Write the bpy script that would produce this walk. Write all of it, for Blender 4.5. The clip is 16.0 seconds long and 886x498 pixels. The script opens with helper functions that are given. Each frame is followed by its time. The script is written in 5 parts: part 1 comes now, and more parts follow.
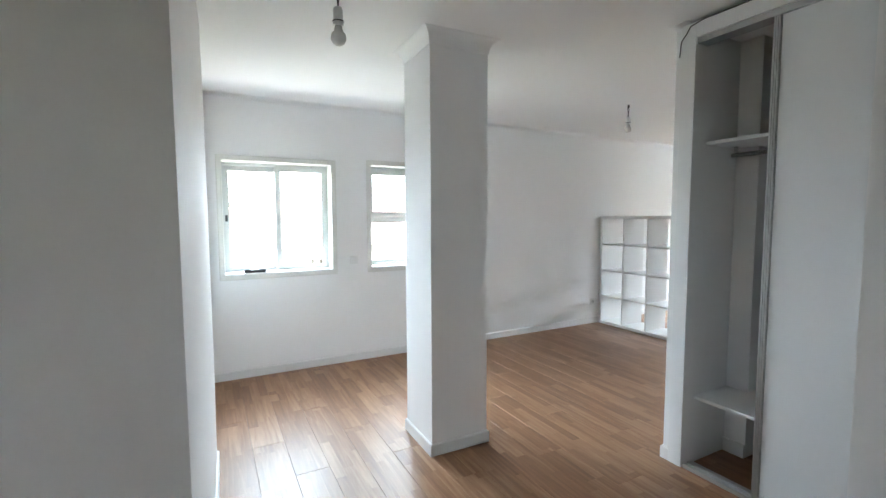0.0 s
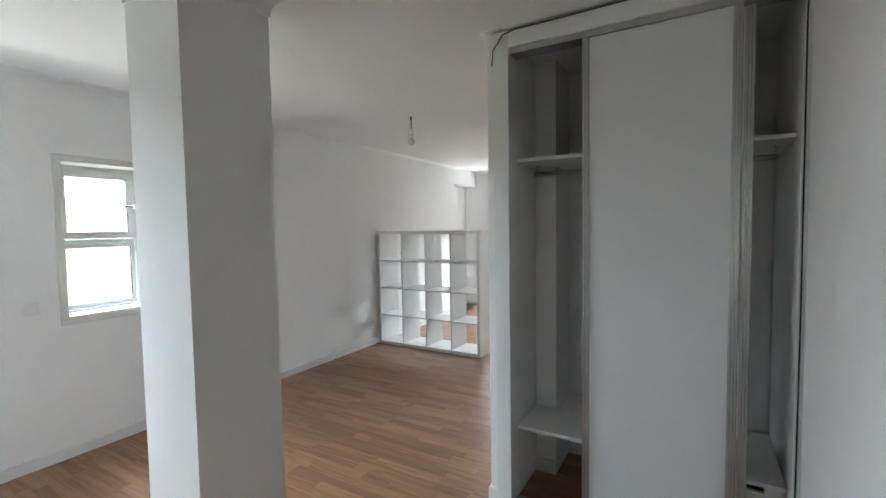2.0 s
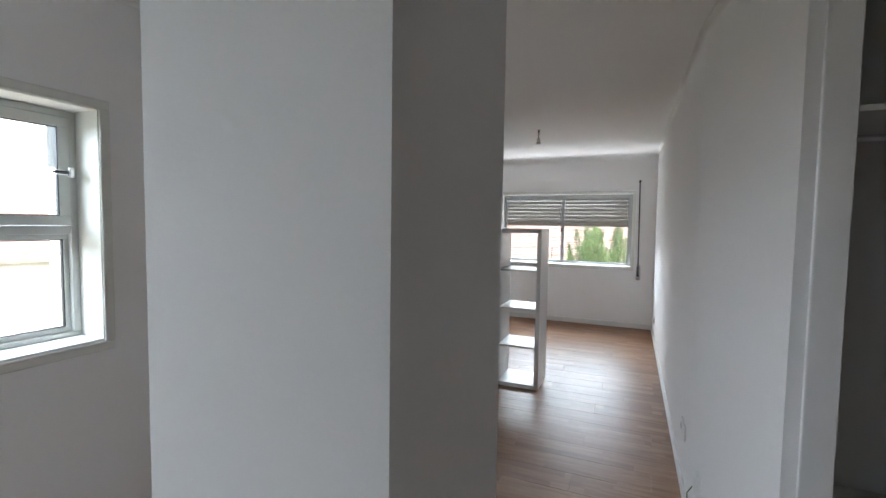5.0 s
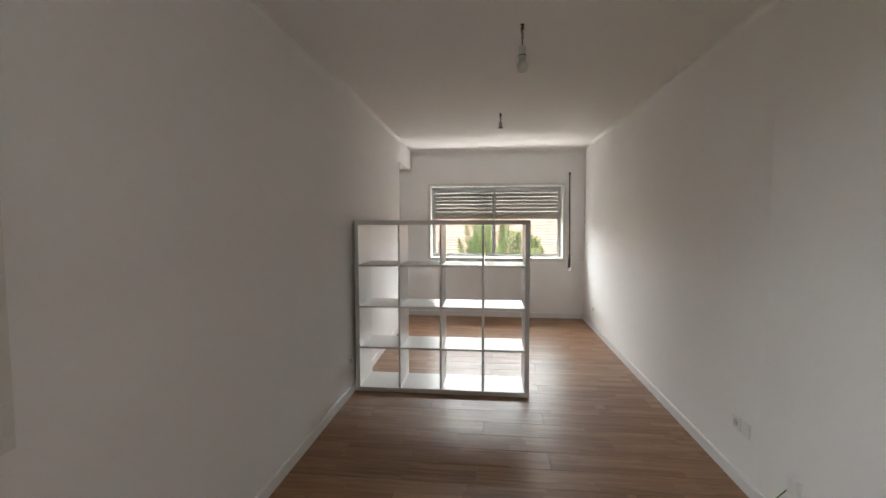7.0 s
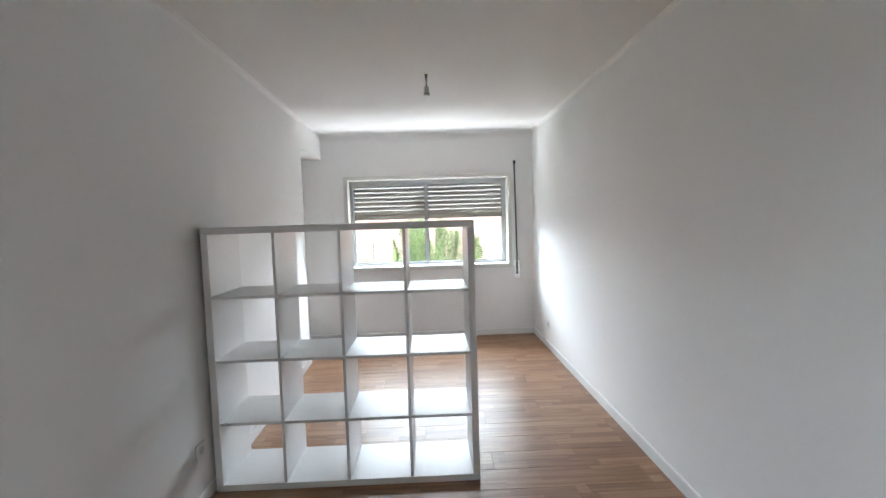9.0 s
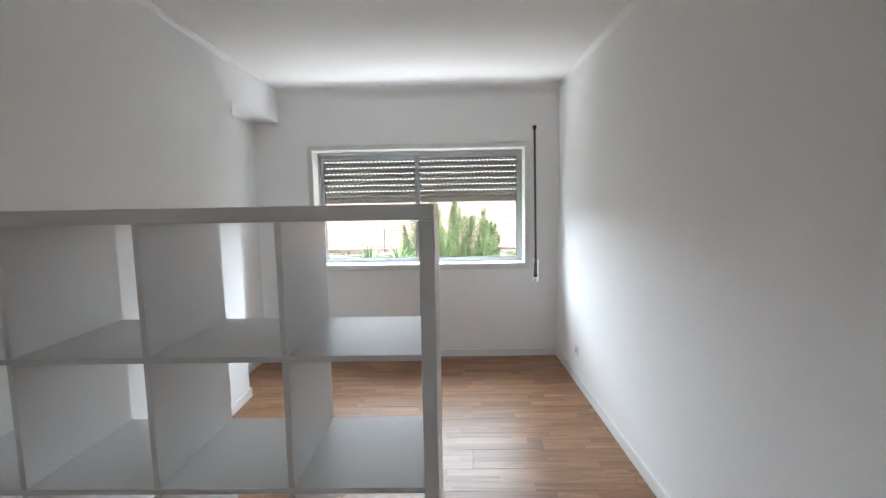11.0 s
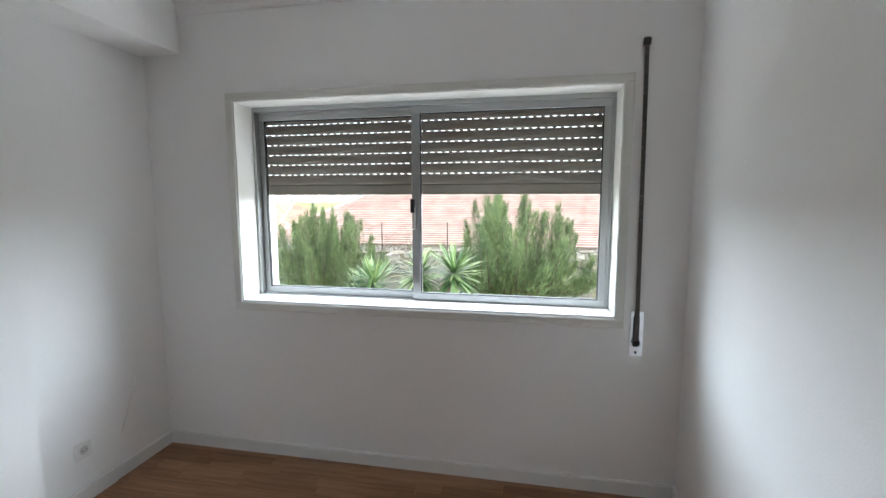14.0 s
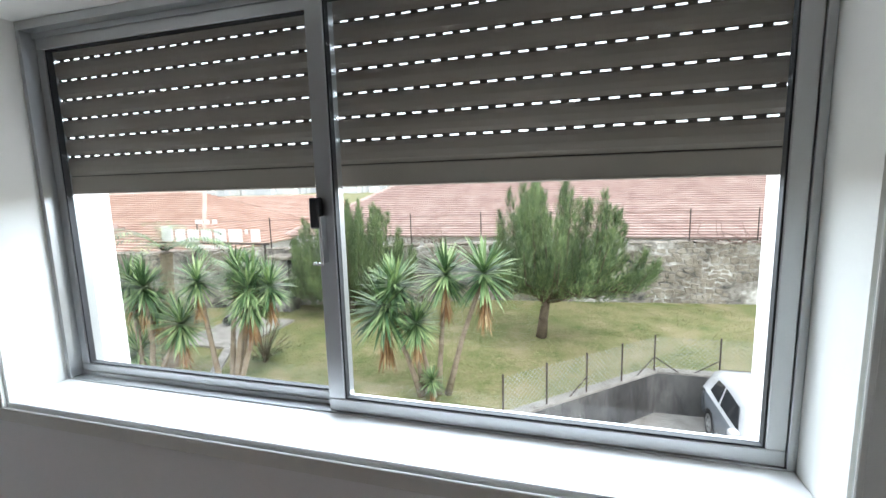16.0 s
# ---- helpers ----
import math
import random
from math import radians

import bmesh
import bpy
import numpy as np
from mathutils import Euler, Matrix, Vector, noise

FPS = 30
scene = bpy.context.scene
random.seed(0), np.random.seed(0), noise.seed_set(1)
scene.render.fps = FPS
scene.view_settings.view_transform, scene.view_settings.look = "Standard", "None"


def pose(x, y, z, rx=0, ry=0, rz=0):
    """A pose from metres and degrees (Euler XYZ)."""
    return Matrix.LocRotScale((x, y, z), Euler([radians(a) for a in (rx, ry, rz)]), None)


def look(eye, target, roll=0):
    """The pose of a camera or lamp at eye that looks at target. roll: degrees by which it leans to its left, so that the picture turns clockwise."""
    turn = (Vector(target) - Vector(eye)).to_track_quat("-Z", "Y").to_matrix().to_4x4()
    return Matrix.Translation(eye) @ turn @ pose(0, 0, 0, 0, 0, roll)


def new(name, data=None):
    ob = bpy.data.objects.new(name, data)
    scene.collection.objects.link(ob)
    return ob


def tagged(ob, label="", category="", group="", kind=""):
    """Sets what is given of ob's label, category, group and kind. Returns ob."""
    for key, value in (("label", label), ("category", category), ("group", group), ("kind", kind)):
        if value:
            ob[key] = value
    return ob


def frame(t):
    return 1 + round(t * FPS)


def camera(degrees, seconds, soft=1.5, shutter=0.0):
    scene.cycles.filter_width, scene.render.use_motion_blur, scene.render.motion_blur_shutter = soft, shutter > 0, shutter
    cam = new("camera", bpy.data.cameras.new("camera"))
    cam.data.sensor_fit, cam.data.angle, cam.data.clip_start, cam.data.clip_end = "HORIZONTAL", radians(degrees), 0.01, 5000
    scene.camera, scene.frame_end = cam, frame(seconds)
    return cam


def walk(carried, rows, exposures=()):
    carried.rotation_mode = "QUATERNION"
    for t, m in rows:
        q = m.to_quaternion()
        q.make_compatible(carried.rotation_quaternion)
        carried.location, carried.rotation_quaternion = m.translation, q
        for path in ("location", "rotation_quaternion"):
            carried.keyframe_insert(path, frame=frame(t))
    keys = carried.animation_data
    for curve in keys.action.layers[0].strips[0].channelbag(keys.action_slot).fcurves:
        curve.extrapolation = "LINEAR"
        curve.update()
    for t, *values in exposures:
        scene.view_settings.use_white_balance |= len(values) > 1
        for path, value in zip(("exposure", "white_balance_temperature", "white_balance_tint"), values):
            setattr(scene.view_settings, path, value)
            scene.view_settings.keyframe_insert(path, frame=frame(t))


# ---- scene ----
cam = camera(90.4, 16.0)
PATH = [
    (0, (0.141, 0.17, 1.465), (1.075, 1.932, 1.32), -0.2),
    (0.5, (0.198, 0.382, 1.467), (1.422, 1.954, 1.291), -0.3),
    (1, (0.208, 0.559, 1.487), (1.759, 1.812, 1.324), -0.8),
    (1.5, (0.282, 0.71, 1.49), (1.964, 1.784, 1.366), -0.6),
    (2, (0.356, 0.837, 1.529), (2.077, 1.85, 1.423), -0.9),
    (2.5, (0.422, 0.957, 1.523), (2.238, 1.789, 1.417), 0.3),
    (3, (0.491, 1.173, 1.531), (2.348, 1.906, 1.423), 0.4),
    (3.5, (0.65, 1.425, 1.504), (2.477, 2.231, 1.398), -0.0),
    (4, (0.807, 1.662, 1.51), (2.594, 2.555, 1.4), 0.2),
    (6.5, (1.012, 3.176, 1.477), (2.972, 3.555, 1.355), 1.0),
    (7, (1.248, 3.328, 1.459), (3.232, 3.547, 1.334), -0.1),
    (7.5, (1.485, 3.408, 1.484), (3.481, 3.421, 1.356), -1.2),
    (8, (1.791, 3.464, 1.498), (3.785, 3.378, 1.38), -1.2),
    (8.5, (2.133, 3.368, 1.484), (4.128, 3.296, 1.363), -1.7),
    (11, (3.801, 2.975, 1.467), (5.791, 3.01, 1.267), -1.0),
    (11.5, (4.13, 2.882, 1.479), (6.118, 2.931, 1.267), -2.5),
    (12, (4.474, 2.757, 1.483), (6.459, 2.868, 1.266), -1.9),
    (12.5, (4.797, 2.716, 1.482), (6.784, 2.833, 1.278), -1.1),
    (13, (5.11, 2.71, 1.505), (7.091, 2.869, 1.286), -1.0),
    (13.5, (5.445, 2.691, 1.493), (7.41, 2.991, 1.268), 0.2),
    (14, (5.782, 2.692, 1.476), (7.733, 3.066, 1.245), -0.1),
    (14.5, (6.134, 2.728, 1.494), (8.082, 3.113, 1.251), -1.6),
    (15, (6.504, 2.69, 1.485), (8.444, 3.116, 1.252), -2.6),
    (15.5, (6.829, 2.665, 1.457), (8.761, 3.135, 1.239), -2.4),
    (16, (7.163, 2.716, 1.489), (9.067, 3.262, 1.207), -1.5),
]
# seconds, stops, kelvin, tint
EXPOSURE = [(0, 3.05, 6200, 9), (0.5, 2.78, 6250, 9), (1.0, 2.5, 6300, 9), (2.5, 2.72, 6400, 10), (4.2, 2.48, 6400, 11), (6.3, 0.72, 6900, 18), (7, 1.68, 7450, 16), (7.6, 2.26, 6450, 12), (8.5, 2.26, 6400, 12), (11, 1.93, 6400, 12), (12.5, 1.6, 6400, 12), (14, 1.28, 6400, 12), (15, 1.1, 6350, 13), (16, 0.76, 6300, 13)]
walk(cam, [(t, look(eye, target, roll)) for t, eye, target, roll in PATH], EXPOSURE)

# ---- world and light ----
world = bpy.data.worlds.new("sky")
scene.world = world
world.use_nodes = True
wn = world.node_tree.nodes
sky = wn.new("ShaderNodeTexSky")
sky.sky_type, sky.sun_disc = "NISHITA", False
SUN_EL, SUN_ROT = radians(50), radians(205)
sky.sun_elevation, sky.sun_rotation = SUN_EL, SUN_ROT
sky.air_density, sky.dust_density, sky.ozone_density = 1.0, 2.0, 1.0
wn["Background"].inputs["Strength"].default_value = 0.15
# an even veil of bright cloud over the clear sky
veil = wn.new("ShaderNodeMix")
veil.data_type, veil.inputs["Factor"].default_value, veil.inputs["B"].default_value = "RGBA", 0.55, (16.0, 16.4, 16.8, 1)
world.node_tree.links.new(sky.outputs["Color"], veil.inputs["A"])
world.node_tree.links.new(veil.outputs["Result"], wn["Background"].inputs["Color"])
sun = new("sun", bpy.data.lights.new("sun", "SUN"))
sun.data.energy, sun.data.angle, sun.data.color = 0.8, radians(14), (1.0, 0.95, 0.88)
sun.matrix_world = look((0, 0, 30), (0 - 8 * math.sin(SUN_ROT), 0 - 8 * math.cos(SUN_ROT), 30 - 8 * math.tan(SUN_EL)))


def sky_lamp(name, eye, target, w, h, power, color=(0.77, 0.90, 1.0)):
    """An added area lamp outside a window, for the light of sky or ground."""
    ob = new(name, bpy.data.lights.new(name, "AREA"))
    ob.data.shape, ob.data.size, ob.data.size_y, ob.data.energy, ob.data.color = "RECTANGLE", w, h, power, color
    ob.matrix_world = look(eye, target)
    return ob


sky_lamp("sky_lamp_east", (9.6, 3.27, 2.76), (8.2, 3.27, 2.6), 5.0, 2.45, 325)
# added fill lamp for daylight thrown back up by the ground outside the wide window
sky_lamp("ground_fill_east", (8.85, 3.27, -0.3), (8.02, 3.27, 1.4), 2.6, 1.0, 42, (0.97, 0.98, 1.0))
# the same added fill lamp outside the two north windows
sky_lamp("ground_fill_north", (1.2, 5.75, -0.25), (1.2, 4.4, 1.75), 4.0, 1.1, 34, (0.97, 0.98, 1.0))
sky_lamp("sky_lamp_north", (1.6, 6.2, 2.58), (1.6, 4.6, 2.2), 6.0, 1.7, 172, (0.70, 0.87, 1.0))


# ---- materials ----
def mat(name):
    m = bpy.data.materials.new(name)
    m.use_nodes = True
    return m, m.node_tree.nodes, m.node_tree.links, m.node_tree.nodes["Principled BSDF"]


def surface(name, color, rough=0.5, metal=0.0, vary=0.06, scale=3.0, bump=0.05, fine=60.0, random_tint=0.0, spec=0.5):
    """Colour varied at two scales, with a fine relief."""
    m, n, l, b = mat(name)
    tc = n.new("ShaderNodeTexCoord")
    n1, n2 = n.new("ShaderNodeTexNoise"), n.new("ShaderNodeTexNoise")
    n1.inputs["Scale"].default_value, n1.inputs["Detail"].default_value = scale, 4
    n2.inputs["Scale"].default_value, n2.inputs["Detail"].default_value = fine, 3
    l.new(tc.outputs["Object"], n1.inputs["Vector"]), l.new(tc.outputs["Object"], n2.inputs["Vector"])
    mix = n.new("ShaderNodeMix")
    mix.data_type = "RGBA"
    mix.inputs["A"].default_value = (*[max(0, c * (1 - vary)) for c in color], 1)
    mix.inputs["B"].default_value = (*[min(1, c * (1 + vary)) for c in color], 1)
    add = n.new("ShaderNodeMath")
    add.operation = "MULTIPLY_ADD"
    l.new(n2.outputs["Fac"], add.inputs[0])
    add.inputs[1].default_value = 0.35
    sub = n.new("ShaderNodeMath")
    sub.operation, sub.inputs[1].default_value = "SUBTRACT", 0.17
    l.new(n1.outputs["Fac"], sub.inputs[0]), l.new(sub.outputs[0], add.inputs[2])
    fac = add.outputs[0]
    if random_tint:
        info = n.new("ShaderNodeObjectInfo")
        mad = n.new("ShaderNodeMath")
        mad.operation, mad.inputs[1].default_value = "MULTIPLY_ADD", random_tint
        l.new(info.outputs["Random"], mad.inputs[0]), l.new(fac, mad.inputs[2])
        fac = mad.outputs[0]
    l.new(fac, mix.inputs["Factor"]), l.new(mix.outputs["Result"], b.inputs["Base Color"])
    b.inputs["Roughness"].default_value, b.inputs["Metallic"].default_value = rough, metal
    b.inputs["Specular IOR Level"].default_value = spec
    if bump:
        bp = n.new("ShaderNodeBump")
        bp.inputs["Strength"].default_value, bp.inputs["Distance"].default_value = bump, 0.004
        l.new(n2.outputs["Fac"], bp.inputs["Height"]), l.new(bp.outputs["Normal"], b.inputs["Normal"])
    return m


PAINT = surface("wall_paint", (0.87, 0.865, 0.855), 0.75, vary=0.025, scale=1.2, bump=0.12, fine=140)
CEIL = surface("ceiling_paint", (0.87, 0.865, 0.855), 0.85, vary=0.02, scale=1.0, bump=0.1, fine=120)
TRIM = surface("trim_paint", (0.78, 0.775, 0.76), 0.42, vary=0.04, scale=6, bump=0.05, fine=40)
CASING = surface("casing_paint", (0.74, 0.735, 0.69), 0.45, vary=0.04, scale=6, bump=0.05, fine=50)
MELAMINE = surface("white_melamine", (0.85, 0.85, 0.84), 0.32, vary=0.02, scale=3, bump=0.03, fine=90)
SHELF_W = surface("shelf_foil", (0.78, 0.77, 0.755), 0.33, vary=0.02, scale=4, bump=0.04, fine=120)
DOOR_W = surface("door_panel", (0.78, 0.80, 0.805), 0.4, vary=0.015, scale=2, bump=0.03, fine=100)
ALU = surface("aluminium", (0.50, 0.51, 0.51), 0.36, metal=0.85, vary=0.08, scale=7, bump=0.04, fine=180)
ALU_W = surface("pale_aluminium", (0.60, 0.61, 0.59), 0.45, metal=0.25, vary=0.06, scale=5, bump=0.04, fine=90)
CHROME = surface("chrome", (0.72, 0.72, 0.72), 0.15, metal=1.0, vary=0.05, bump=0)
GASKET = surface("black_rubber", (0.015, 0.015, 0.016), 0.6, vary=0.2, bump=0.05)
BLACK = surface("black_plastic", (0.02, 0.02, 0.022), 0.4, vary=0.2, bump=0.05)
SLAT = surface("blind_plastic", (0.39, 0.335, 0.285), 0.5, vary=0.08, scale=9, bump=0.06, fine=60)
# darker than the slats: shade between them is put into the colour
WEB_SHADED = surface("blind_web_shaded", (0.11, 0.095, 0.08), 0.6, vary=0.1, bump=0)
STRAP = surface("grey_webbing", (0.10, 0.095, 0.09), 0.85, vary=0.25, scale=30, bump=0.5, fine=500)
PLATE = surface("socket_plastic", (0.78, 0.775, 0.76), 0.3, vary=0.02, bump=0)
BULB_G = surface("bulb_glass", (0.72, 0.70, 0.66), 0.25, vary=0.03, bump=0)
CABLE = surface("black_cable", (0.02, 0.02, 0.02), 0.55, vary=0.1, bump=0)


def glass_material():
    m, n, l, b = mat("window_glass")
    out = n["Material Output"]
    tr, gl, lw, mx = n.new("ShaderNodeBsdfTransparent"), n.new("ShaderNodeBsdfGlossy"), n.new("ShaderNodeLayerWeight"), n.new("ShaderNodeMixShader")
    pw, ma = n.new("ShaderNodeMath"), n.new("ShaderNodeMath")
    pw.operation, pw.inputs[1].default_value = "POWER", 4.0
    ma.operation, ma.inputs[1].default_value, ma.inputs[2].default_value = "MULTIPLY_ADD", 0.4, 0.02
    lw.inputs["Blend"].default_value = 0.5
    tr.inputs["Color"].default_value = (0.94, 0.955, 0.95, 1)
    gl.inputs["Roughness"].default_value = 0.02
    l.new(lw.outputs["Facing"], pw.inputs[0]), l.new(pw.outputs[0], ma.inputs[0]), l.new(ma.outputs[0], mx.inputs[0]), l.new(tr.outputs[0], mx.inputs[1]), l.new(gl.outputs[0], mx.inputs[2])
    l.new(mx.outputs[0], out.inputs["Surface"])
    return m


GLASS = glass_material()


def floor_material():
    """Three-strip wood laminate: strips of mixed length and tone within each board, grain along y."""
    m, n, l, b = mat("laminate_wood")
    tc, info = n.new("ShaderNodeTexCoord"), n.new("ShaderNodeObjectInfo")
    sep = n.new("ShaderNodeSeparateXYZ")
    l.new(tc.outputs["Object"], sep.inputs[0])

    def op(kind, a, c=None, d=None):
        q = n.new("ShaderNodeMath")
        q.operation = kind
        for i, v in enumerate((a, c, d)):
            if v is None:
                continue
            if isinstance(v, (int, float)):
                q.inputs[i].default_value = v
            else:
                l.new(v, q.inputs[i])
        return q.outputs[0]

    strip = op("FLOOR", op("DIVIDE", op("ADD", sep.outputs["X"], 0.0965), 0.0644))
    seed = op("MULTIPLY_ADD", info.outputs["Random"], 37.0, strip)
    wn1 = n.new("ShaderNodeTexWhiteNoise")
    wn1.noise_dimensions = "1D"
    l.new(seed, wn1.inputs["W"])
    along = op("DIVIDE", op("MULTIPLY_ADD", wn1.outputs["Value"], 0.43, op("ADD", sep.outputs["Y"], 5.0)), 0.43)
    block = op("FLOOR", along)
    wn2 = n.new("ShaderNodeTexWhiteNoise")
    wn2.noise_dimensions = "2D"
    cv = n.new("ShaderNodeCombineXYZ")
    l.new(seed, cv.inputs[0]), l.new(block, cv.inputs[1]), l.new(cv.outputs[0], wn2.inputs["Vector"])
    # grain, shifted from block to block
    gv = n.new("ShaderNodeCombineXYZ")
    l.new(op("MULTIPLY_ADD", wn2.outputs["Value"], 9.0, op("MULTIPLY", sep.outputs["X"], 34.0)), gv.inputs[0])
    l.new(op("MULTIPLY_ADD", info.outputs["Random"], 50.0, op("MULTIPLY", sep.outputs["Y"], 2.2)), gv.inputs[1])
    g1, g2 = n.new("ShaderNodeTexNoise"), n.new("ShaderNodeTexNoise")
    for g, s, d in ((g1, 1.0, 5), (g2, 5.0, 4)):
        g.inputs["Scale"].default_value, g.inputs["Detail"].default_value, g.inputs["Distortion"].default_value = s, d, 0.6
        l.new(gv.outputs[0], g.inputs["Vector"])
    tone = op("ADD", op("MULTIPLY", wn2.outputs["Value"], 0.25), op("ADD", op("MULTIPLY", g1.outputs["Fac"], 0.70), op("MULTIPLY", g2.outputs["Fac"], 0.24)))
    ramp = n.new("ShaderNodeValToRGB")
    ramp.color_ramp.elements[0].position, ramp.color_ramp.elements[1].position = 0.20, 0.95
    ramp.color_ramp.elements[0].color, ramp.color_ramp.elements[1].color = (0.135, 0.066, 0.036, 1), (0.46, 0.275, 0.155, 1)
    mid = ramp.color_ramp.elements.new(0.55)
    mid.color = (0.265, 0.132, 0.066, 1)
    l.new(tone, ramp.inputs[0])
    l.new(ramp.outputs[0], b.inputs["Base Color"])
    b.inputs["Specular IOR Level"].default_value = 0.4
    l.new(op("MULTIPLY_ADD", g2.outputs["Fac"], 0.12, 0.33), b.inputs["Roughness"])
    bp = n.new("ShaderNodeBump")
    bp.inputs["Strength"].default_value, bp.inputs["Distance"].default_value = 0.12, 0.002
    l.new(g2.outputs["Fac"], bp.inputs["Height"]), l.new(bp.outputs["Normal"], b.inputs["Normal"])
    return m


WOOD = floor_material()


# ---- mesh helpers ----
def box(bm, x0, x1, y0, y1, z0, z1, bevel=0.0, seg=1):
    r = bmesh.ops.create_cube(bm, size=1.0, matrix=Matrix.Translation(((x0 + x1) / 2, (y0 + y1) / 2, (z0 + z1) / 2)) @ Matrix.Diagonal((abs(x1 - x0), abs(y1 - y0), abs(z1 - z0), 1)))
    if bevel:
        es = list({e for v in r["verts"] for e in v.link_edges})
        bmesh.ops.bevel(bm, geom=es, offset=bevel, segments=seg, affect="EDGES", profile=0.5)
    return bm


def boxes(*rows, bevel=0.0, seg=1):
    bm = bmesh.new()
    for r in rows:
        box(bm, *r, bevel=bevel, seg=seg)
    return bm


def prism(poly, z0, z1, bm=None):
    bm = bm or bmesh.new()
    lo = [bm.verts.new((x, y, z0)) for x, y in poly]
    hi = [bm.verts.new((x, y, z1)) for x, y in poly]
    k = len(poly)
    bm.faces.new(lo), bm.faces.new(hi)
    for i in range(k):
        bm.faces.new((lo[i], lo[(i + 1) % k], hi[(i + 1) % k], hi[i]))
    bmesh.ops.recalc_face_normals(bm, faces=bm.faces[:])
    return bm


def rod(bm, a, b, r0, r1=None, seg=10, caps=True):
    a, b = Vector(a), Vector(b)
    d = b - a
    m = Matrix.Translation((a + b) / 2) @ d.to_track_quat("Z", "Y").to_matrix().to_4x4()
    bmesh.ops.create_cone(bm, cap_ends=caps, segments=seg, radius1=r0, radius2=r0 if r1 is None else r1, depth=d.length, matrix=m)
    return bm


def tube(bm, pts, radii, seg=8):
    """A bent, tapered tube through the points."""
    pts = [Vector(p) for p in pts]
    rings = []
    for i, p in enumerate(pts):
        d = (pts[min(i + 1, len(pts) - 1)] - pts[max(i - 1, 0)]).normalized()
        u = d.orthogonal().normalized() if not rings else (last - d * last.dot(d)).normalized()
        last = u
        v = d.cross(u)
        r = radii[i] if isinstance(radii, (list, tuple)) else radii
        rings.append([bm.verts.new(p + r * (math.cos(2 * math.pi * k / seg) * u + math.sin(2 * math.pi * k / seg) * v)) for k in range(seg)])
    for a, b in zip(rings, rings[1:]):
        for k in range(seg):
            bm.faces.new((a[k], a[(k + 1) % seg], b[(k + 1) % seg], b[k]))
    bm.faces.new(rings[0][::-1]), bm.faces.new(rings[-1])
    return bm


def lathe(bm, profile, x, y, seg=20):
    """A turned shape about the upright through x, y; profile: rows of radius, z."""
    rings = [[bm.verts.new((x + r * math.cos(2 * math.pi * k / seg), y + r * math.sin(2 * math.pi * k / seg), z)) for k in range(seg)] for r, z in profile]
    for a, b in zip(rings, rings[1:]):
        for k in range(seg):
            bm.faces.new((a[k], a[(k + 1) % seg], b[(k + 1) % seg], b[k]))
    bm.faces.new(rings[0][::-1]), bm.faces.new(rings[-1])
    bmesh.ops.recalc_face_normals(bm, faces=bm.faces[:])
    return bm


def mesh_of(name, bm, material, smooth=False):
    me = bpy.data.meshes.new(name)
    bm.normal_update()
    bm.to_mesh(me)
    bm.free()
    me.materials.append(material)
    if smooth:
        me.polygons.foreach_set("use_smooth", [True] * len(me.polygons))
    return me


def structure(name, bm, material, label="", category="", smooth=False):
    return tagged(new(name, mesh_of(name, bm, material, smooth)), label, category, kind="structure")


def thing(name, at, label, category, group="", kind=""):
    ob = new(name)
    ob.empty_display_size = 0.1
    ob.location = at
    return tagged(ob, label, category, group, kind)


def part(name, bm, material, parent, label="", smooth=False):
    """One mesh under a thing (an Empty) or under a part; the mesh is in world metres."""
    ob = new(name, mesh_of(name, bm, material, smooth))
    ob.parent = parent
    if parent.type == "EMPTY":
        ob.matrix_parent_inverse = Matrix.Translation(parent.location).inverted()
    return tagged(ob, label)


def holed(axis, at, depth, u0, u1, v0, v1, holes):
    """A wall across x ('x') or y ('y') at 'at', that thick, over u0..u1 and z v0..v1, with openings (u0, u1, v0, v1) through it."""
    us = sorted({u0, u1, *[h[0] for h in holes], *[h[1] for h in holes]})
    vs = sorted({v0, v1, *[h[2] for h in holes], *[h[3] for h in holes]})
    bm = bmesh.new()
    key = {}

    def vert(i, j, k):
        if (i, j, k) not in key:
            d = at + depth * k
            key[i, j, k] = bm.verts.new((d, us[i], vs[j]) if axis == "x" else (us[i], d, vs[j]))
        return key[i, j, k]

    def solid(i, j):
        if not (0 <= i < len(us) - 1 and 0 <= j < len(vs) - 1):
            return False
        cu, cv = (us[i] + us[i + 1]) / 2, (vs[j] + vs[j + 1]) / 2
        return not any(h[0] < cu < h[1] and h[2] < cv < h[3] for h in holes)

    for i in range(len(us) - 1):
        for j in range(len(vs) - 1):
            if not solid(i, j):
                continue
            for k in (0, 1):
                bm.faces.new([vert(i, j, k), vert(i + 1, j, k), vert(i + 1, j + 1, k), vert(i, j + 1, k)])
            for di, dj, a, b in ((-1, 0, (i, j), (i, j + 1)), (1, 0, (i + 1, j), (i + 1, j + 1)), (0, -1, (i, j), (i + 1, j)), (0, 1, (i, j + 1), (i + 1, j + 1))):
                if not solid(i + di, j + dj):
                    bm.faces.new([vert(*a, 0), vert(*b, 0), vert(*b, 1), vert(*a, 1)])
    bmesh.ops.recalc_face_normals(bm, faces=bm.faces[:])
    return bm


# ---- plan ----
CEIL_Z = 2.54
NORTH, SOUTH, EAST, REC = 4.507, 1.957, 7.966, 4.80
WF = 2.531  # wardrobe front
W1 = (0.245, 1.21, 0.945, 1.977)
W2 = (1.60, 2.145, 0.94, 2.0)
W3 = (2.268, 4.262, 0.892, 1.994)

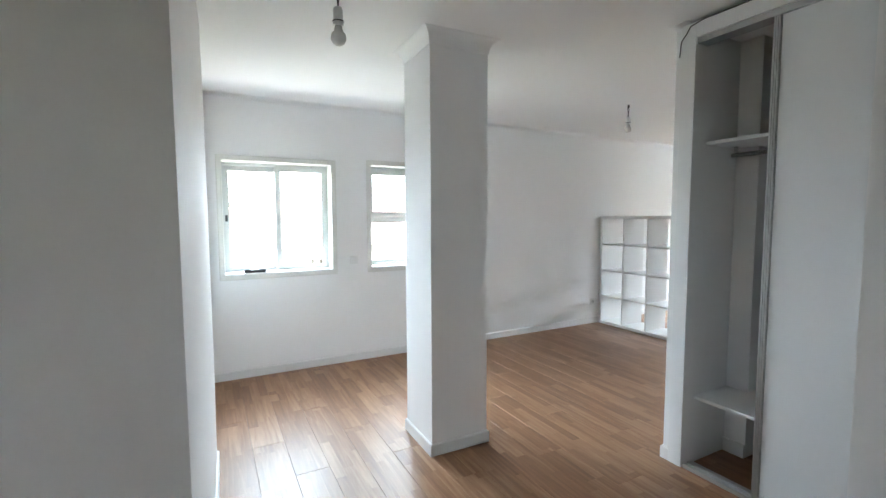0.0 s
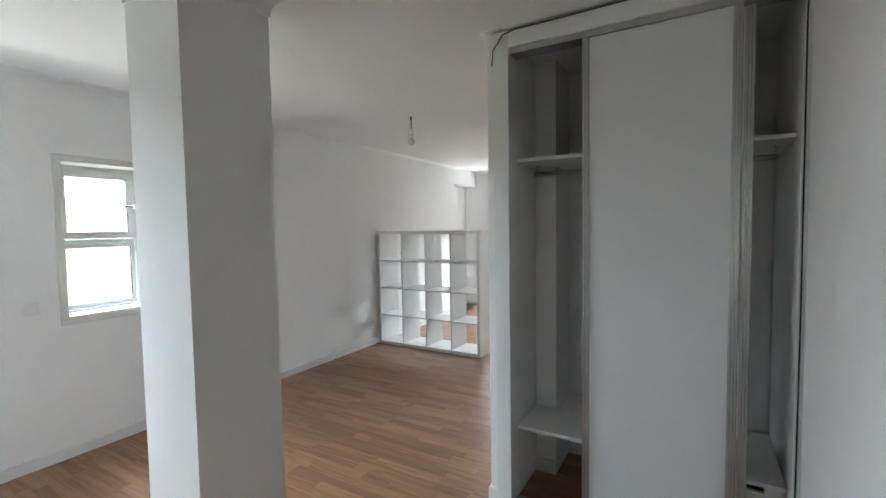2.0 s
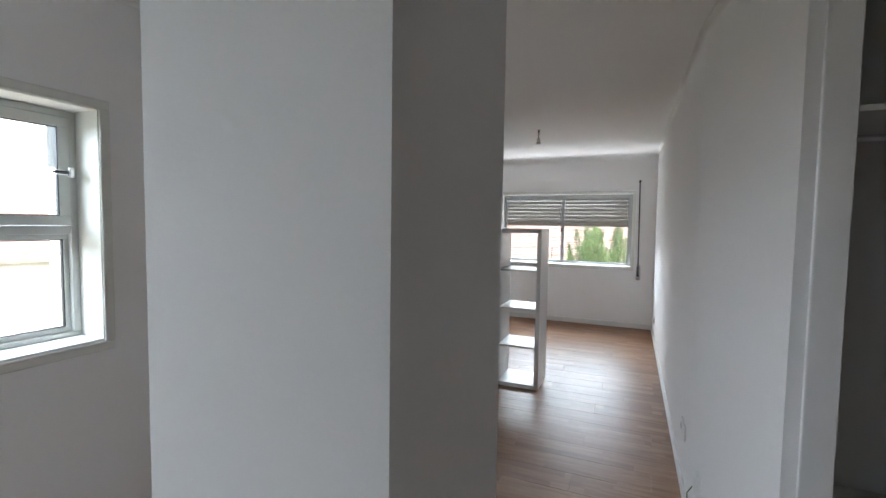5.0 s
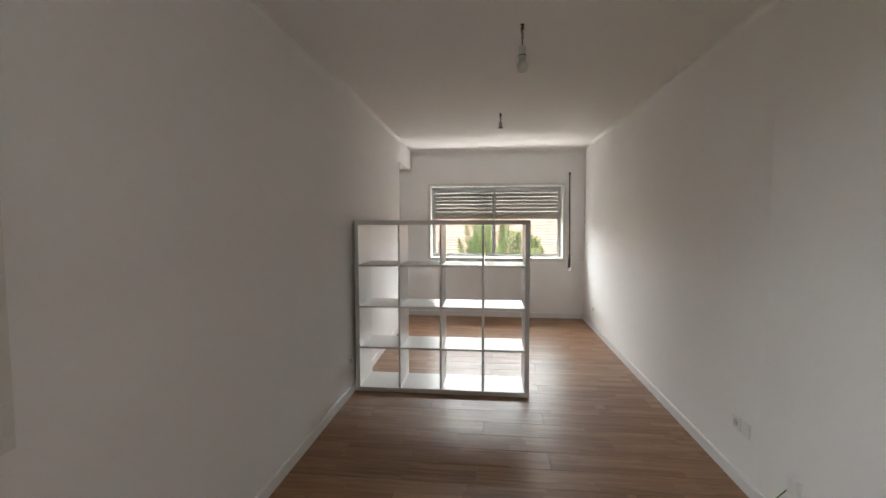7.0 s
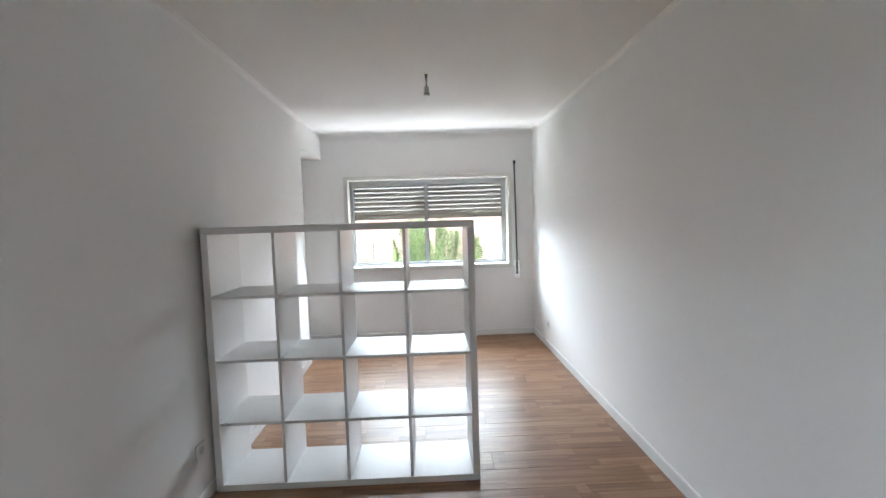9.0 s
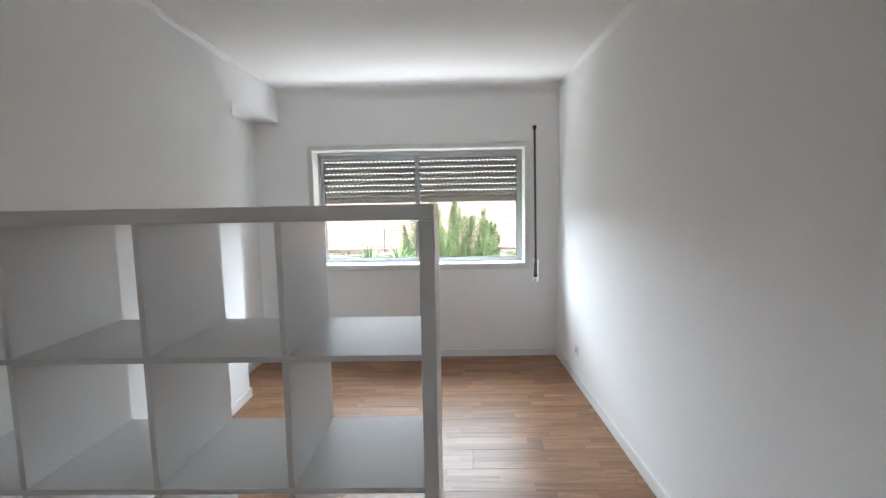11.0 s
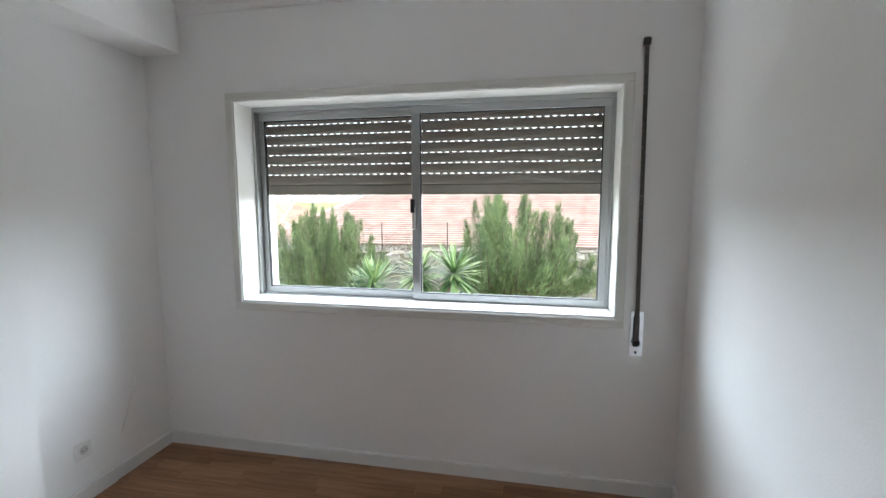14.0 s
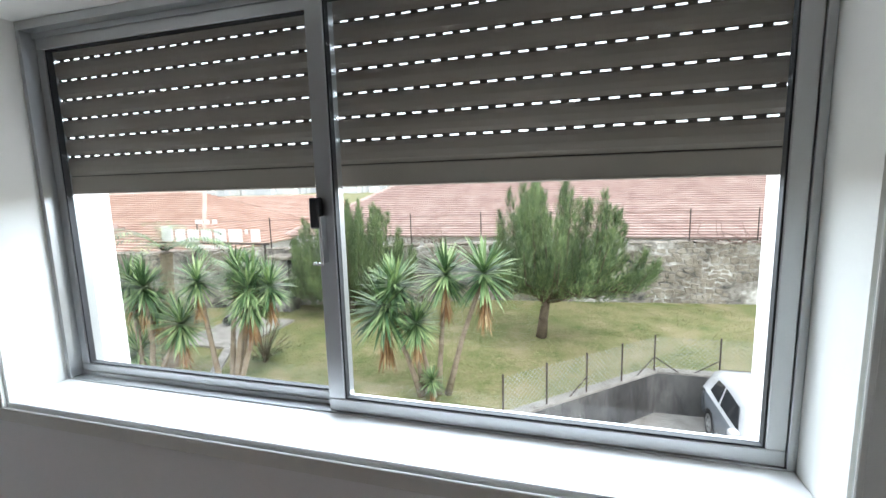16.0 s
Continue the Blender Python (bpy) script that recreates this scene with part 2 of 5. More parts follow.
structure("wall_north", holed("y", NORTH, 0.30, -0.1, 4.9, 0, CEIL_Z, [W1, W2]), PAINT, "matt white painted wall with two windows", "wall")
structure("wall_north_b", prism([(4.9, NORTH), (7.085, 4.56), (7.085, REC), (8.27, REC), (8.27, 5.05), (4.9, 5.05)], 0, CEIL_Z), PAINT, "matt white painted wall with a shallow recess", "wall")
structure("wall_east", holed("x", EAST, 0.30, 1.6, REC, 0, CEIL_Z, [W3]), PAINT, "matt white painted end wall with a wide window", "wall")
structure("wall_south", prism([(WF + 0.005, 1.787), (WF + 0.005, 1.83), (3.6, SOUTH), (EAST, SOUTH), (EAST, 1.6), (3.3, 1.6), (3.3, 1.787)], 0, CEIL_Z), PAINT, "matt white painted side wall", "wall")
structure("wall_west", prism([(0.081, 1.32), (0.131, 3.0), (0.131, NORTH), (-0.1, NORTH), (-0.1, 1.44), (-1.5, 1.44), (-1.5, 1.32)], 0, CEIL_Z), PAINT, "matt white painted wall beside the entrance", "wall")
structure("wall_entrance", prism([(1.069, 0.36), (3.3, 0.36), (3.3, 0.48), (WF + 0.005, 0.487), (1.069, 0.477)], 0, CEIL_Z), PAINT, "matt white painted wall beside the wardrobe", "wall")
structure("wall_back", holed("x", 3.3, 0.12, 0.36, 1.6, 0, CEIL_Z, []), PAINT, "plain wall behind the wardrobe", "wall")
# the opening is added, out of view, to let daylight into the hall
structure("wall_hall_west", holed("x", -1.5, -0.12, -1.4, 1.44, 0, CEIL_Z, [(0.05, 0.32, 1.1, 2.0)]), PAINT, "plain hall wall with an added unseen opening for light", "wall")
structure("wall_hall_south", holed("y", -1.4, -0.12, -1.62, 1.189, 0, CEIL_Z, []), PAINT, "plain hall wall", "wall")
structure("wall_hall_east", holed("x", 1.069, 0.12, -1.4, 0.36, 0, CEIL_Z, []), PAINT, "plain hall wall", "wall")
structure("ceiling", boxes((-1.7, 8.4, -1.6, 5.1, CEIL_Z, CEIL_Z + 0.2)), CEIL, "matt white plastered ceiling", "ceiling")
structure("pillar", prism([(1.299, 2.507), (1.692, 2.50), (1.692, 2.90), (1.303, 2.895)], 0, CEIL_Z), PAINT, "square white painted structural column", "column")
structure("beam", prism([(7.087, 4.562), (EAST, 4.562), (EAST, REC - 0.001), (7.087, REC - 0.001)], 2.252, CEIL_Z), PAINT, "white painted beam over the recess", "beam")
structure("floor_slab", boxes((-1.7, 8.4, -1.6, 5.1, -0.32, -0.009)), surface("concrete", (0.35, 0.34, 0.32), 0.9), "concrete floor slab", "floor")


def sweep(path, profile, closed=False):
    """Sweeps a profile of (out from the wall, z) along a plan path; out is to the left of the way."""
    bm = bmesh.new()
    k = len(path)
    rings = []
    for i, p in enumerate(path):
        p = Vector(p)
        a = Vector(path[i - 1]) if i or closed else None
        b = Vector(path[(i + 1) % k]) if i < k - 1 or closed else None
        na = Vector((-(p - a).y, (p - a).x)).normalized() if a else None
        nb = Vector((-(b - p).y, (b - p).x)).normalized() if b else None
        if na and nb:
            s = na + nb
            off = s / (1 + na.dot(nb))
        else:
            off = na or nb
        rings.append([bm.verts.new((p.x + off.x * o, p.y + off.y * o, z)) for o, z in profile])
    m = len(profile)
    for i in range(k if closed else k - 1):
        a, b = rings[i], rings[(i + 1) % k]
        for j in range(m):
            bm.faces.new((a[j], a[(j + 1) % m], b[(j + 1) % m], b[j]))
    if not closed:
        bm.faces.new(rings[0]), bm.faces.new(rings[-1][::-1])
    bmesh.ops.recalc_face_normals(bm, faces=bm.faces[:])
    return bm


BASE = [(-0.004, 0.0), (0.013, 0.0), (0.013, 0.066), (0.009, 0.073), (-0.004, 0.074)]


def cove(drop, out, steps=7, lip=0.006):
    z1 = CEIL_Z + 0.004
    rows = [(-0.004, z1), (-0.004, CEIL_Z - drop - lip)] + ([(lip, CEIL_Z - drop - lip), (lip, CEIL_Z - drop)] if lip else [(0.0005, CEIL_Z - drop)])
    for i in range(1, steps + 1):
        a = math.pi / 2 * i / steps
        rows.append((lip + (out - lip) * (1 - math.cos(a)), CEIL_Z - drop + (drop - 0.003) * math.sin(a)))
    rows.append((out + 0.003, z1))
    return rows


MAIN = [(WF + 0.005, 1.79), (WF + 0.005, 1.83), (3.6, SOUTH), (EAST, SOUTH), (EAST, REC), (7.085, REC), (7.085, 4.56), (4.9, NORTH), (0.131, NORTH)]
COLUMN = [(1.299, 2.507), (1.303, 2.895), (1.692, 2.90), (1.692, 2.50)]
ENTRY = [(1.069, -1.4), (1.069, 0.477), (WF - 0.02, 0.487)]
HALL = [(0.131, 3.05), (0.131, 3.0), (0.081, 1.32), (-1.5, 1.32)]
structure("baseboard_main", sweep(MAIN, BASE), TRIM, "low white painted baseboard", "baseboard")
structure("baseboard_column", sweep(COLUMN, BASE, True), TRIM, "white baseboard round the column", "baseboard")
structure("baseboard_entry", sweep(ENTRY, BASE), TRIM, "low white painted baseboard", "baseboard")
structure("baseboard_west", sweep(HALL, BASE), TRIM, "low white painted baseboard", "baseboard")
structure("trim_cove_north", sweep([(7.085, 4.56), (4.9, NORTH), (0.131, NORTH)], cove(0.03, 0.03, 10, 0.0)), CEIL, "white plaster cove", "cornice", smooth=True)
structure("trim_cove_south", sweep([(WF + 0.005, 1.75), (WF + 0.005, 1.83), (3.6, SOUTH), (EAST - 0.02, SOUTH)], cove(0.03, 0.03, 10, 0.0)), CEIL, "white plaster cove", "cornice", smooth=True)
structure("trim_cornice_east", sweep([(EAST, SOUTH), (EAST, 4.562)], cove(0.085, 0.085, 12)), CEIL, "white plaster cornice with a thin lip", "cornice")
structure("trim_cove_column", sweep(COLUMN, cove(0.075, 0.06), True), CEIL, "flared plaster capital of the column", "cornice")


structure("baseboard_recess", boxes((7.10, 7.58, REC - 0.022, REC - 0.0135, 0.0, 0.078), bevel=0.002), TRIM, "thicker length of white baseboard in the recess", "baseboard")
structure("trim_wall_ridge", tube(bmesh.new(), [(7.755, REC - 0.001, 0.50), (7.735, REC - 0.002, 0.43), (7.69, REC - 0.002, 0.34), (7.645, REC - 0.001, 0.235)], [0.003, 0.006, 0.006, 0.002], 6), PAINT, "thin raised white ridge on the wall", "filler", smooth=True)


# ---- cube shelf that divides the room ----
def cube_shelf(x, y, size=1.47, depth=0.39, thick=0.038, thin=0.016):
    s = thing("cube_shelf", (x + depth / 2, y + size / 2, 0), "white sixteen-cube open shelf unit, empty, standing across the room", "shelf")
    e = 0.002
    part("top_board", boxes((x, x + depth, y, y + size, size - thick, size), bevel=e), SHELF_W, s)
    part("bottom_board", boxes((x, x + depth, y, y + size, 0.001, thick), bevel=e), SHELF_W, s)
    for yy in (y, y + size - thick):
        part("side_board", boxes((x, x + depth, yy, yy + thick, thick + 0.0005, size - thick - 0.0005), bevel=e), SHELF_W, s)
    cell = (size - 2 * thick - 3 * thin) / 4
    for i in (1, 2, 3):
        z = thick + i * cell + (i - 1) * thin
        part("shelf_board", boxes((x + 0.003, x + depth - 0.003, y + thick + 0.0005, y + size - thick - 0.0005, z, z + thin), bevel=0.001), SHELF_W, s)
    for j in range(4):
        z = thick + j * (cell + thin)
        for i in (1, 2, 3):
            yy = y + thick + i * cell + (i - 1) * thin
            part("divider", boxes((x + 0.003, x + depth - 0.003, yy, yy + thin, z + 0.0005, z + cell - 0.0005), bevel=0.001), SHELF_W, s)
    return s


cube_shelf(4.863, 3.014)


# ---- windows ----
def put(axis, at, sign):
    """Maps (u along the wall, d into the wall, z) boxes to the world for a wall across x or y."""
    def one(u0, u1, d0, d1, z0, z1):
        a, b = at + sign * d0, at + sign * d1
        return (min(a, b), max(a, b), u0, u1, z0, z1) if axis == "x" else (u0, u1, min(a, b), max(a, b), z0, z1)
    return one


def frame_boxes(P, u0, u1, z0, z1, d0, d1, w, wb=None, wt=None):
    wb, wt = wb or w, wt or w
    return (P(u0, u1, d0, d1, z0, z0 + wb), P(u0, u1, d0, d1, z1 - wt, z1), P(u0, u0 + w, d0, d1, z0 + wb, z1 - wt), P(u1 - w, u1, d0, d1, z0 + wb, z1 - wt))


def casing(win, P, W, cw=0.04):
    """The flat painted casing with a raised inner bead, and the lining of the opening."""
    u0, u1, z0, z1 = W
    part("casing", boxes(*frame_boxes(P, u0 - cw, u1 + cw, z0 - cw, z1 + cw, -0.012, -0.0005, cw - 0.002), bevel=0.003), CASING, win)
    part("bead", boxes(*frame_boxes(P, u0 - 0.006, u1 + 0.006, z0 - 0.006, z1 + 0.006, -0.018, -0.0125, 0.012), bevel=0.002), CASING, win)
    part("lining", boxes(*frame_boxes(P, u0, u1, z0, z1, 0.0, 0.236, 0.006)), CASING, win)
    part("window_sill", boxes(P(u0 + 0.007, u1 - 0.007, -0.004, 0.236, z0 + 0.0065, z0 + 0.016), bevel=0.002), TRIM, win)


def sash(win, P, u0, u1, z0, z1, d, wl=0.042, wr=0.042, wb=0.05, wt=0.042, material=None):
    """A glazed frame; wl, wr, wb, wt: the widths of its low and high stile, bottom and top rail."""
    rows = (P(u0, u1, d, d + 0.026, z0, z0 + wb), P(u0, u1, d, d + 0.026, z1 - wt, z1), P(u0, u0 + wl, d, d + 0.026, z0 + wb, z1 - wt), P(u1 - wr, u1, d, d + 0.026, z0 + wb, z1 - wt))
    s = part("sash", boxes(*rows, bevel=0.002), material or ALU, win)
    a, b, c, e = u0 + wl, u1 - wr, z0 + wb, z1 - wt
    part("gasket", boxes(*frame_boxes(P, a - 0.001, b + 0.001, c - 0.001, e + 0.001, d + 0.004, d + 0.022, 0.005)), GASKET, s, "black rubber gasket")
    pane = part("pane", boxes(P(a + 0.001, b - 0.001, d + 0.011, d + 0.015, c + 0.001, e - 0.001)), GLASS, s, "clear glass pane")
    pane.visible_shadow = False
    return s


def sliding_window(name, P, W, mid, label, front_low, metal=None, deep=0.155):
    metal = metal or ALU
    u0, u1, z0, z1 = W
    win = new(name)
    tagged(win, label, "window", kind="structure")
    casing(win, P, W)
    a, b, c, d = u0 + 0.0065, u1 - 0.0065, z0 + 0.0165, z1 - 0.0065
    part("window_frame", boxes(*frame_boxes(P, a, b, c, d, deep, deep + 0.073, 0.016, 0.004, 0.024), bevel=0.001), metal, win)
    part("head_lip", boxes(P(a + 0.0165, b - 0.0165, deep + 0.03, deep + 0.034, d - 0.040, d - 0.0245)), metal, win)
    part("track", boxes(P(a + 0.0165, b - 0.0165, deep + 0.0315, deep + 0.0345, c + 0.0045, c + 0.016)), ALU, win)
    lo = (a + 0.0168, mid + 0.022)
    hi = (mid - 0.022, b - 0.0168)
    near, far = (lo, hi) if front_low else (hi, lo)
    nl, nr = (0.036, 0.046) if front_low else (0.046, 0.036)
    s1 = sash(win, P, *near, c + 0.0045, d - 0.0245, deep + 0.005, nl, nr, 0.034, 0.038, metal)
    s2 = sash(win, P, *far, c + 0.0045, d - 0.0245, deep + 0.037, nr, nl - 0.006, 0.036, 0.045, metal)
    return win, s1, s2


PE, PN = put("x", EAST, 1), put("y", NORTH, 1)
win3, near3, far3 = sliding_window("window_3", PE, W3, 3.292, "wide aluminium sliding window with a half-lowered roller blind outside", True)
hz = 1.355
part("latch", boxes(PE(3.294, 3.318, 0.130, 0.1595, hz + 0.04, hz + 0.115), bevel=0.004), BLACK, near3, "black plastic latch")
part("pull", boxes(PE(3.287, 3.294, 0.132, 0.1595, hz - 0.045, hz + 0.07), PE(3.287, 3.317, 0.132, 0.1365, hz - 0.05, hz - 0.043), bevel=0.001), CHROME, near3, "bent metal pull")
win1, near1, far1 = sliding_window("window_1", PN, W1, 0.73, "white-cased aluminium sliding window", False, ALU_W)
part("latch", boxes(PN(0.712, 0.736, 0.130, 0.1595, 1.40, 1.49), bevel=0.004), ALU, near1)
part("latch", boxes(PN(0.272, 0.294, 0.165, 0.1915, 1.43, 1.49), bevel=0.004), BLACK, far1, "dark latch")


def hopper_window(name, P, W, split, label):
    u0, u1, z0, z1 = W
    win = new(name)
    tagged(win, label, "window", kind="structure")
    casing(win, P, W)
    a, b, c, d = u0 + 0.0065, u1 - 0.0065, z0 + 0.0165, z1 - 0.0065
    part("window_frame", boxes(*frame_boxes(P, a, b, c, d, 0.165, 0.238, 0.03, 0.02), P(a + 0.031, b - 0.031, 0.17, 0.236, split - 0.02, split + 0.02), bevel=0.002), ALU_W, win)
    up = sash(win, P, a + 0.028, b - 0.028, split + 0.021, d - 0.031, 0.160, 0.045, 0.045, 0.045, 0.045, ALU_W)
    sash(win, P, a + 0.028, b - 0.028, c + 0.021, split - 0.021, 0.19, 0.022, 0.022, 0.022, 0.022, ALU_W)
    catch = part("catch", boxes(P(b - 0.10, b - 0.03, 0.130, 0.1595, 1.702, 1.724), P(b - 0.055, b - 0.035, 0.112, 0.130, 1.69, 1.736), bevel=0.004), CHROME, up, "small metal catch")
    part("lever", boxes(P(b - 0.115, b - 0.056, 0.116, 0.126, 1.706, 1.718), bevel=0.003), BLACK, catch, "dark lever")
    return win


hopper_window("window_2", PN, W2, 1.452, "narrow window with a hinged upper light")


# ---- roller blind outside the wide window ----
def roller_blind(x, y0, y1, bottom, rows, pitch=0.0578, gap=0.010, step=0.041):
    """Hollow slats linked by a thin web; the web has a row of slots, but for the lowest joint, which is shut."""
    b = thing("roller_blind", (x, (y0 + y1) / 2, bottom), "beige plastic roller blind, half lowered, with rows of light slots", "blind")
    part("bottom_bar", boxes((x - 0.006, x + 0.006, y0, y1, bottom, bottom + 0.0515), (x - 0.008, x + 0.008, y0, y1, bottom - 0.003, bottom + 0.004), bevel=0.0015), SLAT, b)
    z = bottom + 0.0517
    for row in range(rows):
        g = gap if row else 0.003
        h = pitch - g
        prof = [(-0.0015, 0), (-0.003, h * 0.05), (-0.007, h * 0.2), (-0.0085, h * 0.5), (-0.007, h * 0.8), (-0.003, h * 0.95), (-0.0015, h), (0.004, h), (0.0065, h * 0.5), (0.004, 0)]
        bm = bmesh.new()
        ends = [[bm.verts.new((x + px, yy, z + g + pz)) for px, pz in prof] for yy in (y0, y1)]
        for k in range(len(prof)):
            bm.faces.new((ends[0][k], ends[0][(k + 1) % len(prof)], ends[1][(k + 1) % len(prof)], ends[1][k]))
        bm.faces.new(ends[0]), bm.faces.new(ends[1][::-1])
        bmesh.ops.recalc_face_normals(bm, faces=bm.faces[:])
        slat = part("slat", bm, SLAT, b)
        web = bmesh.new()
        if row:
            box(web, x - 0.001, x + 0.001, y0, y1, z - 0.001, z + 0.0027)
            box(web, x - 0.001, x + 0.001, y0, y1, z + g - 0.0027, z + g + 0.001)
            yy = y0 + 0.011 * (row % 3)
            while yy < y1:
                box(web, x - 0.001, x + 0.001, yy, min(y1, yy + 0.0185), z + 0.0027, z + g - 0.0027)
                yy += step
        else:
            box(web, x - 0.001, x + 0.001, y0, y1, z - 0.002, z + g + 0.001)
        part("web", web, WEB_SHADED, slat, "slotted web, coloured dark for the shade between slats")
        z += pitch
    return b


roller_blind(8.215, 2.285, 4.245, 1.497, 9)
structure("trim_blind_guides", boxes((8.203, 8.235, 2.27, 2.284, 0.90, 1.99), (8.203, 8.235, 4.246, 4.26, 0.90, 1.99)), ALU, "aluminium guide rails of the blind", "guide rail")


def strap_winder():
    s = thing("strap_winder", (EAST, 2.17, 0.83), "grey blind strap with a metal winder plate on the wall", "blind strap")
    x = EAST
    bm = bmesh.new()
    for (ya, za), (yb, zb) in (((2.171, 0.775), (2.171, 0.92)), ((2.171, 0.9202), (2.186, 2.15))):
        v = [bm.verts.new(p) for dx in (0.0135, 0.0115) for p in ((x - dx, ya - 0.0095, za), (x - dx, ya + 0.0095, za), (x - dx, yb + 0.0095, zb), (x - dx, yb - 0.0095, zb))]
        bm.faces.new(v[:4]), bm.faces.new(v[4:])
        for k in range(4):
            bm.faces.new((v[k], v[(k + 1) % 4], v[4 + (k + 1) % 4], v[4 + k]))
    bmesh.ops.recalc_face_normals(bm, faces=bm.faces[:])
    part("strap", bm, STRAP, s, "frayed grey webbing strap")
    rng = random.Random(9)
    bm = bmesh.new()
    for k in range(34):
        z = rng.uniform(1.35, 2.12)
        y = 2.171 + 0.015 * (z - 0.92) / 1.23 + 0.0095
        tube(bm, [(x - 0.0137, y - rng.uniform(0.004, 0.012), z), (x - 0.0145, y, z + rng.uniform(-0.006, 0.004)), (x - 0.014, y + rng.uniform(0.001, 0.003), z - rng.uniform(0.004, 0.02))], 0.0007, 4)
    tagged(part("frayed_thread", bm, PLATE, s, "pale frayed threads"), kind="stuff")
    part("guide", boxes((x - 0.022, x - 0.0005, 2.171, 2.201, 2.145, 2.18), bevel=0.004), BLACK, s, "black strap guide")
    part("plate", boxes((x - 0.004, x - 0.0005, 2.139, 2.198, 0.718, 0.938), bevel=0.001), CHROME, s, "steel cover plate")
    part("winder", boxes((x - 0.011, x - 0.0045, 2.158, 2.185, 0.765, 0.915), bevel=0.005), BLACK, s, "black winder slot")
    part("clip", boxes((x - 0.024, x - 0.0138, 2.156, 2.187, 0.775, 0.80), bevel=0.003), BLACK, s, "black clip")
    bm = bmesh.new()
    rod(bm, (x - 0.0065, 2.17, 0.737), (x - 0.0042, 2.17, 0.737), 0.006)
    part("screw", bm, BLACK, s)


strap_winder()


# ---- wardrobe ----
def wardrobe():
    w = thing("wardrobe", (2.9, 1.1, 0), "built-in white wardrobe with sliding doors pushed to the middle", "wardrobe")
    F = WF
    L, R, T = 1.706, 0.512, 2.436
    part("jamb", boxes((F - 0.012, F + 0.10, L, L + 0.083, 0.0, T + 0.085), bevel=0.002), MELAMINE, w)
    part("jamb", boxes((F - 0.012, F + 0.10, R - 0.03, R, 0.0, T + 0.085), bevel=0.002), MELAMINE, w)
    part("head", boxes((F - 0.012, F + 0.10, R + 0.0005, L - 0.0005, T, T + 0.085), bevel=0.002), MELAMINE, w)
    part("side_panel", boxes((F + 0.101, 3.285, L + 0.004, L + 0.022, 0.0, T + 0.1)), MELAMINE, w)
    part("side_panel", boxes((F + 0.101, 3.285, R - 0.026, R - 0.008, 0.0, T + 0.1)), MELAMINE, w)
    part("back_panel", boxes((3.265, 3.283, R, L, 0.0, T + 0.1)), MELAMINE, w)
    part("top_panel", boxes((F + 0.101, 3.263, R - 0.007, L + 0.003, T + 0.05, T + 0.068)), MELAMINE, w)
    part("corner_boxing", boxes((2.955, 3.263, 1.585, L + 0.003, 0.0, T + 0.049)), MELAMINE, w, "boxed-in pipe column")
    part("bottom_track", boxes((F, F + 0.095, R + 0.001, L - 0.001, 0.0, 0.014), (F, F + 0.004, R + 0.001, L - 0.001, 0.014, 0.026), (F + 0.046, F + 0.05, R + 0.001, L - 0.001, 0.014, 0.024), bevel=0.001), ALU, w, "aluminium bottom track")
    part("top_track", boxes((F + 0.003, F + 0.095, R + 0.001, L - 0.001, T - 0.03, T - 0.001)), ALU, w, "aluminium top track")
    part("plinth", boxes((3.245, 3.2645, R, 1.584, 0.0, 0.08), (2.94, 2.9545, 1.586, L + 0.003, 0.0, 0.08)), TRIM, w)
    z = 1.885
    bm = boxes((F + 0.12, 2.954, R - 0.007, L + 0.003, z - 0.018, z), bevel=0.001)
    box(bm, 2.954, 3.264, R - 0.007, 1.584, z - 0.018, z)
    part("shelf", bm, MELAMINE, w)
    bm = bmesh.new()
    rod(bm, (2.87, R + 0.03, z - 0.066), (2.87, L - 0.02, z - 0.066), 0.0125, seg=14)
    rail = part("hanging_rail", bm, CHROME, w, "chrome hanging rail", smooth=True)
    for y in (R + 0.036, 1.1, L - 0.04):
        part("bracket", boxes((2.864, 2.876, y - 0.008, y + 0.008, z - 0.07, z - 0.0185), (2.852, 2.888, y - 0.014, y + 0.014, z - 0.0215, z - 0.0185)), CHROME, rail)
    bm = boxes((F + 0.095, 2.954, 1.119, L + 0.003, 0.392, 0.41), bevel=0.001)
    box(bm, 2.954, 3.264, 1.119, 1.584, 0.392, 0.41)
    part("shelf", bm, MELAMINE, w)
    U = 0.39
    c = part("drawer_unit", boxes((2.645, 3.2, R + 0.0, 1.098, U - 0.018, U), (2.645, 3.2, R + 0.0, R + 0.016, 0.0, U - 0.0185), (3.18, 3.2, R + 0.017, 1.098, 0.0, U - 0.0185), bevel=0.001), MELAMINE, w, "small chest of white drawers")
    for k in range(2):
        z = 0.012 + k * 0.18
        part("drawer_front", boxes((2.65, 2.668, R + 0.075, 1.09, z, z + 0.15), bevel=0.002), MELAMINE, c)
        # black strip put in for the shade inside the finger gap
        part("gap_shade", boxes((2.675, 2.685, R + 0.075, 1.09, z + 0.148, z + 0.178)), BLACK, c, "black strip for the shade in the finger gap")
    part("filler", boxes((2.647, 2.667, R + 0.0165, R + 0.073, 0.0, U - 0.0185)), MELAMINE, c)

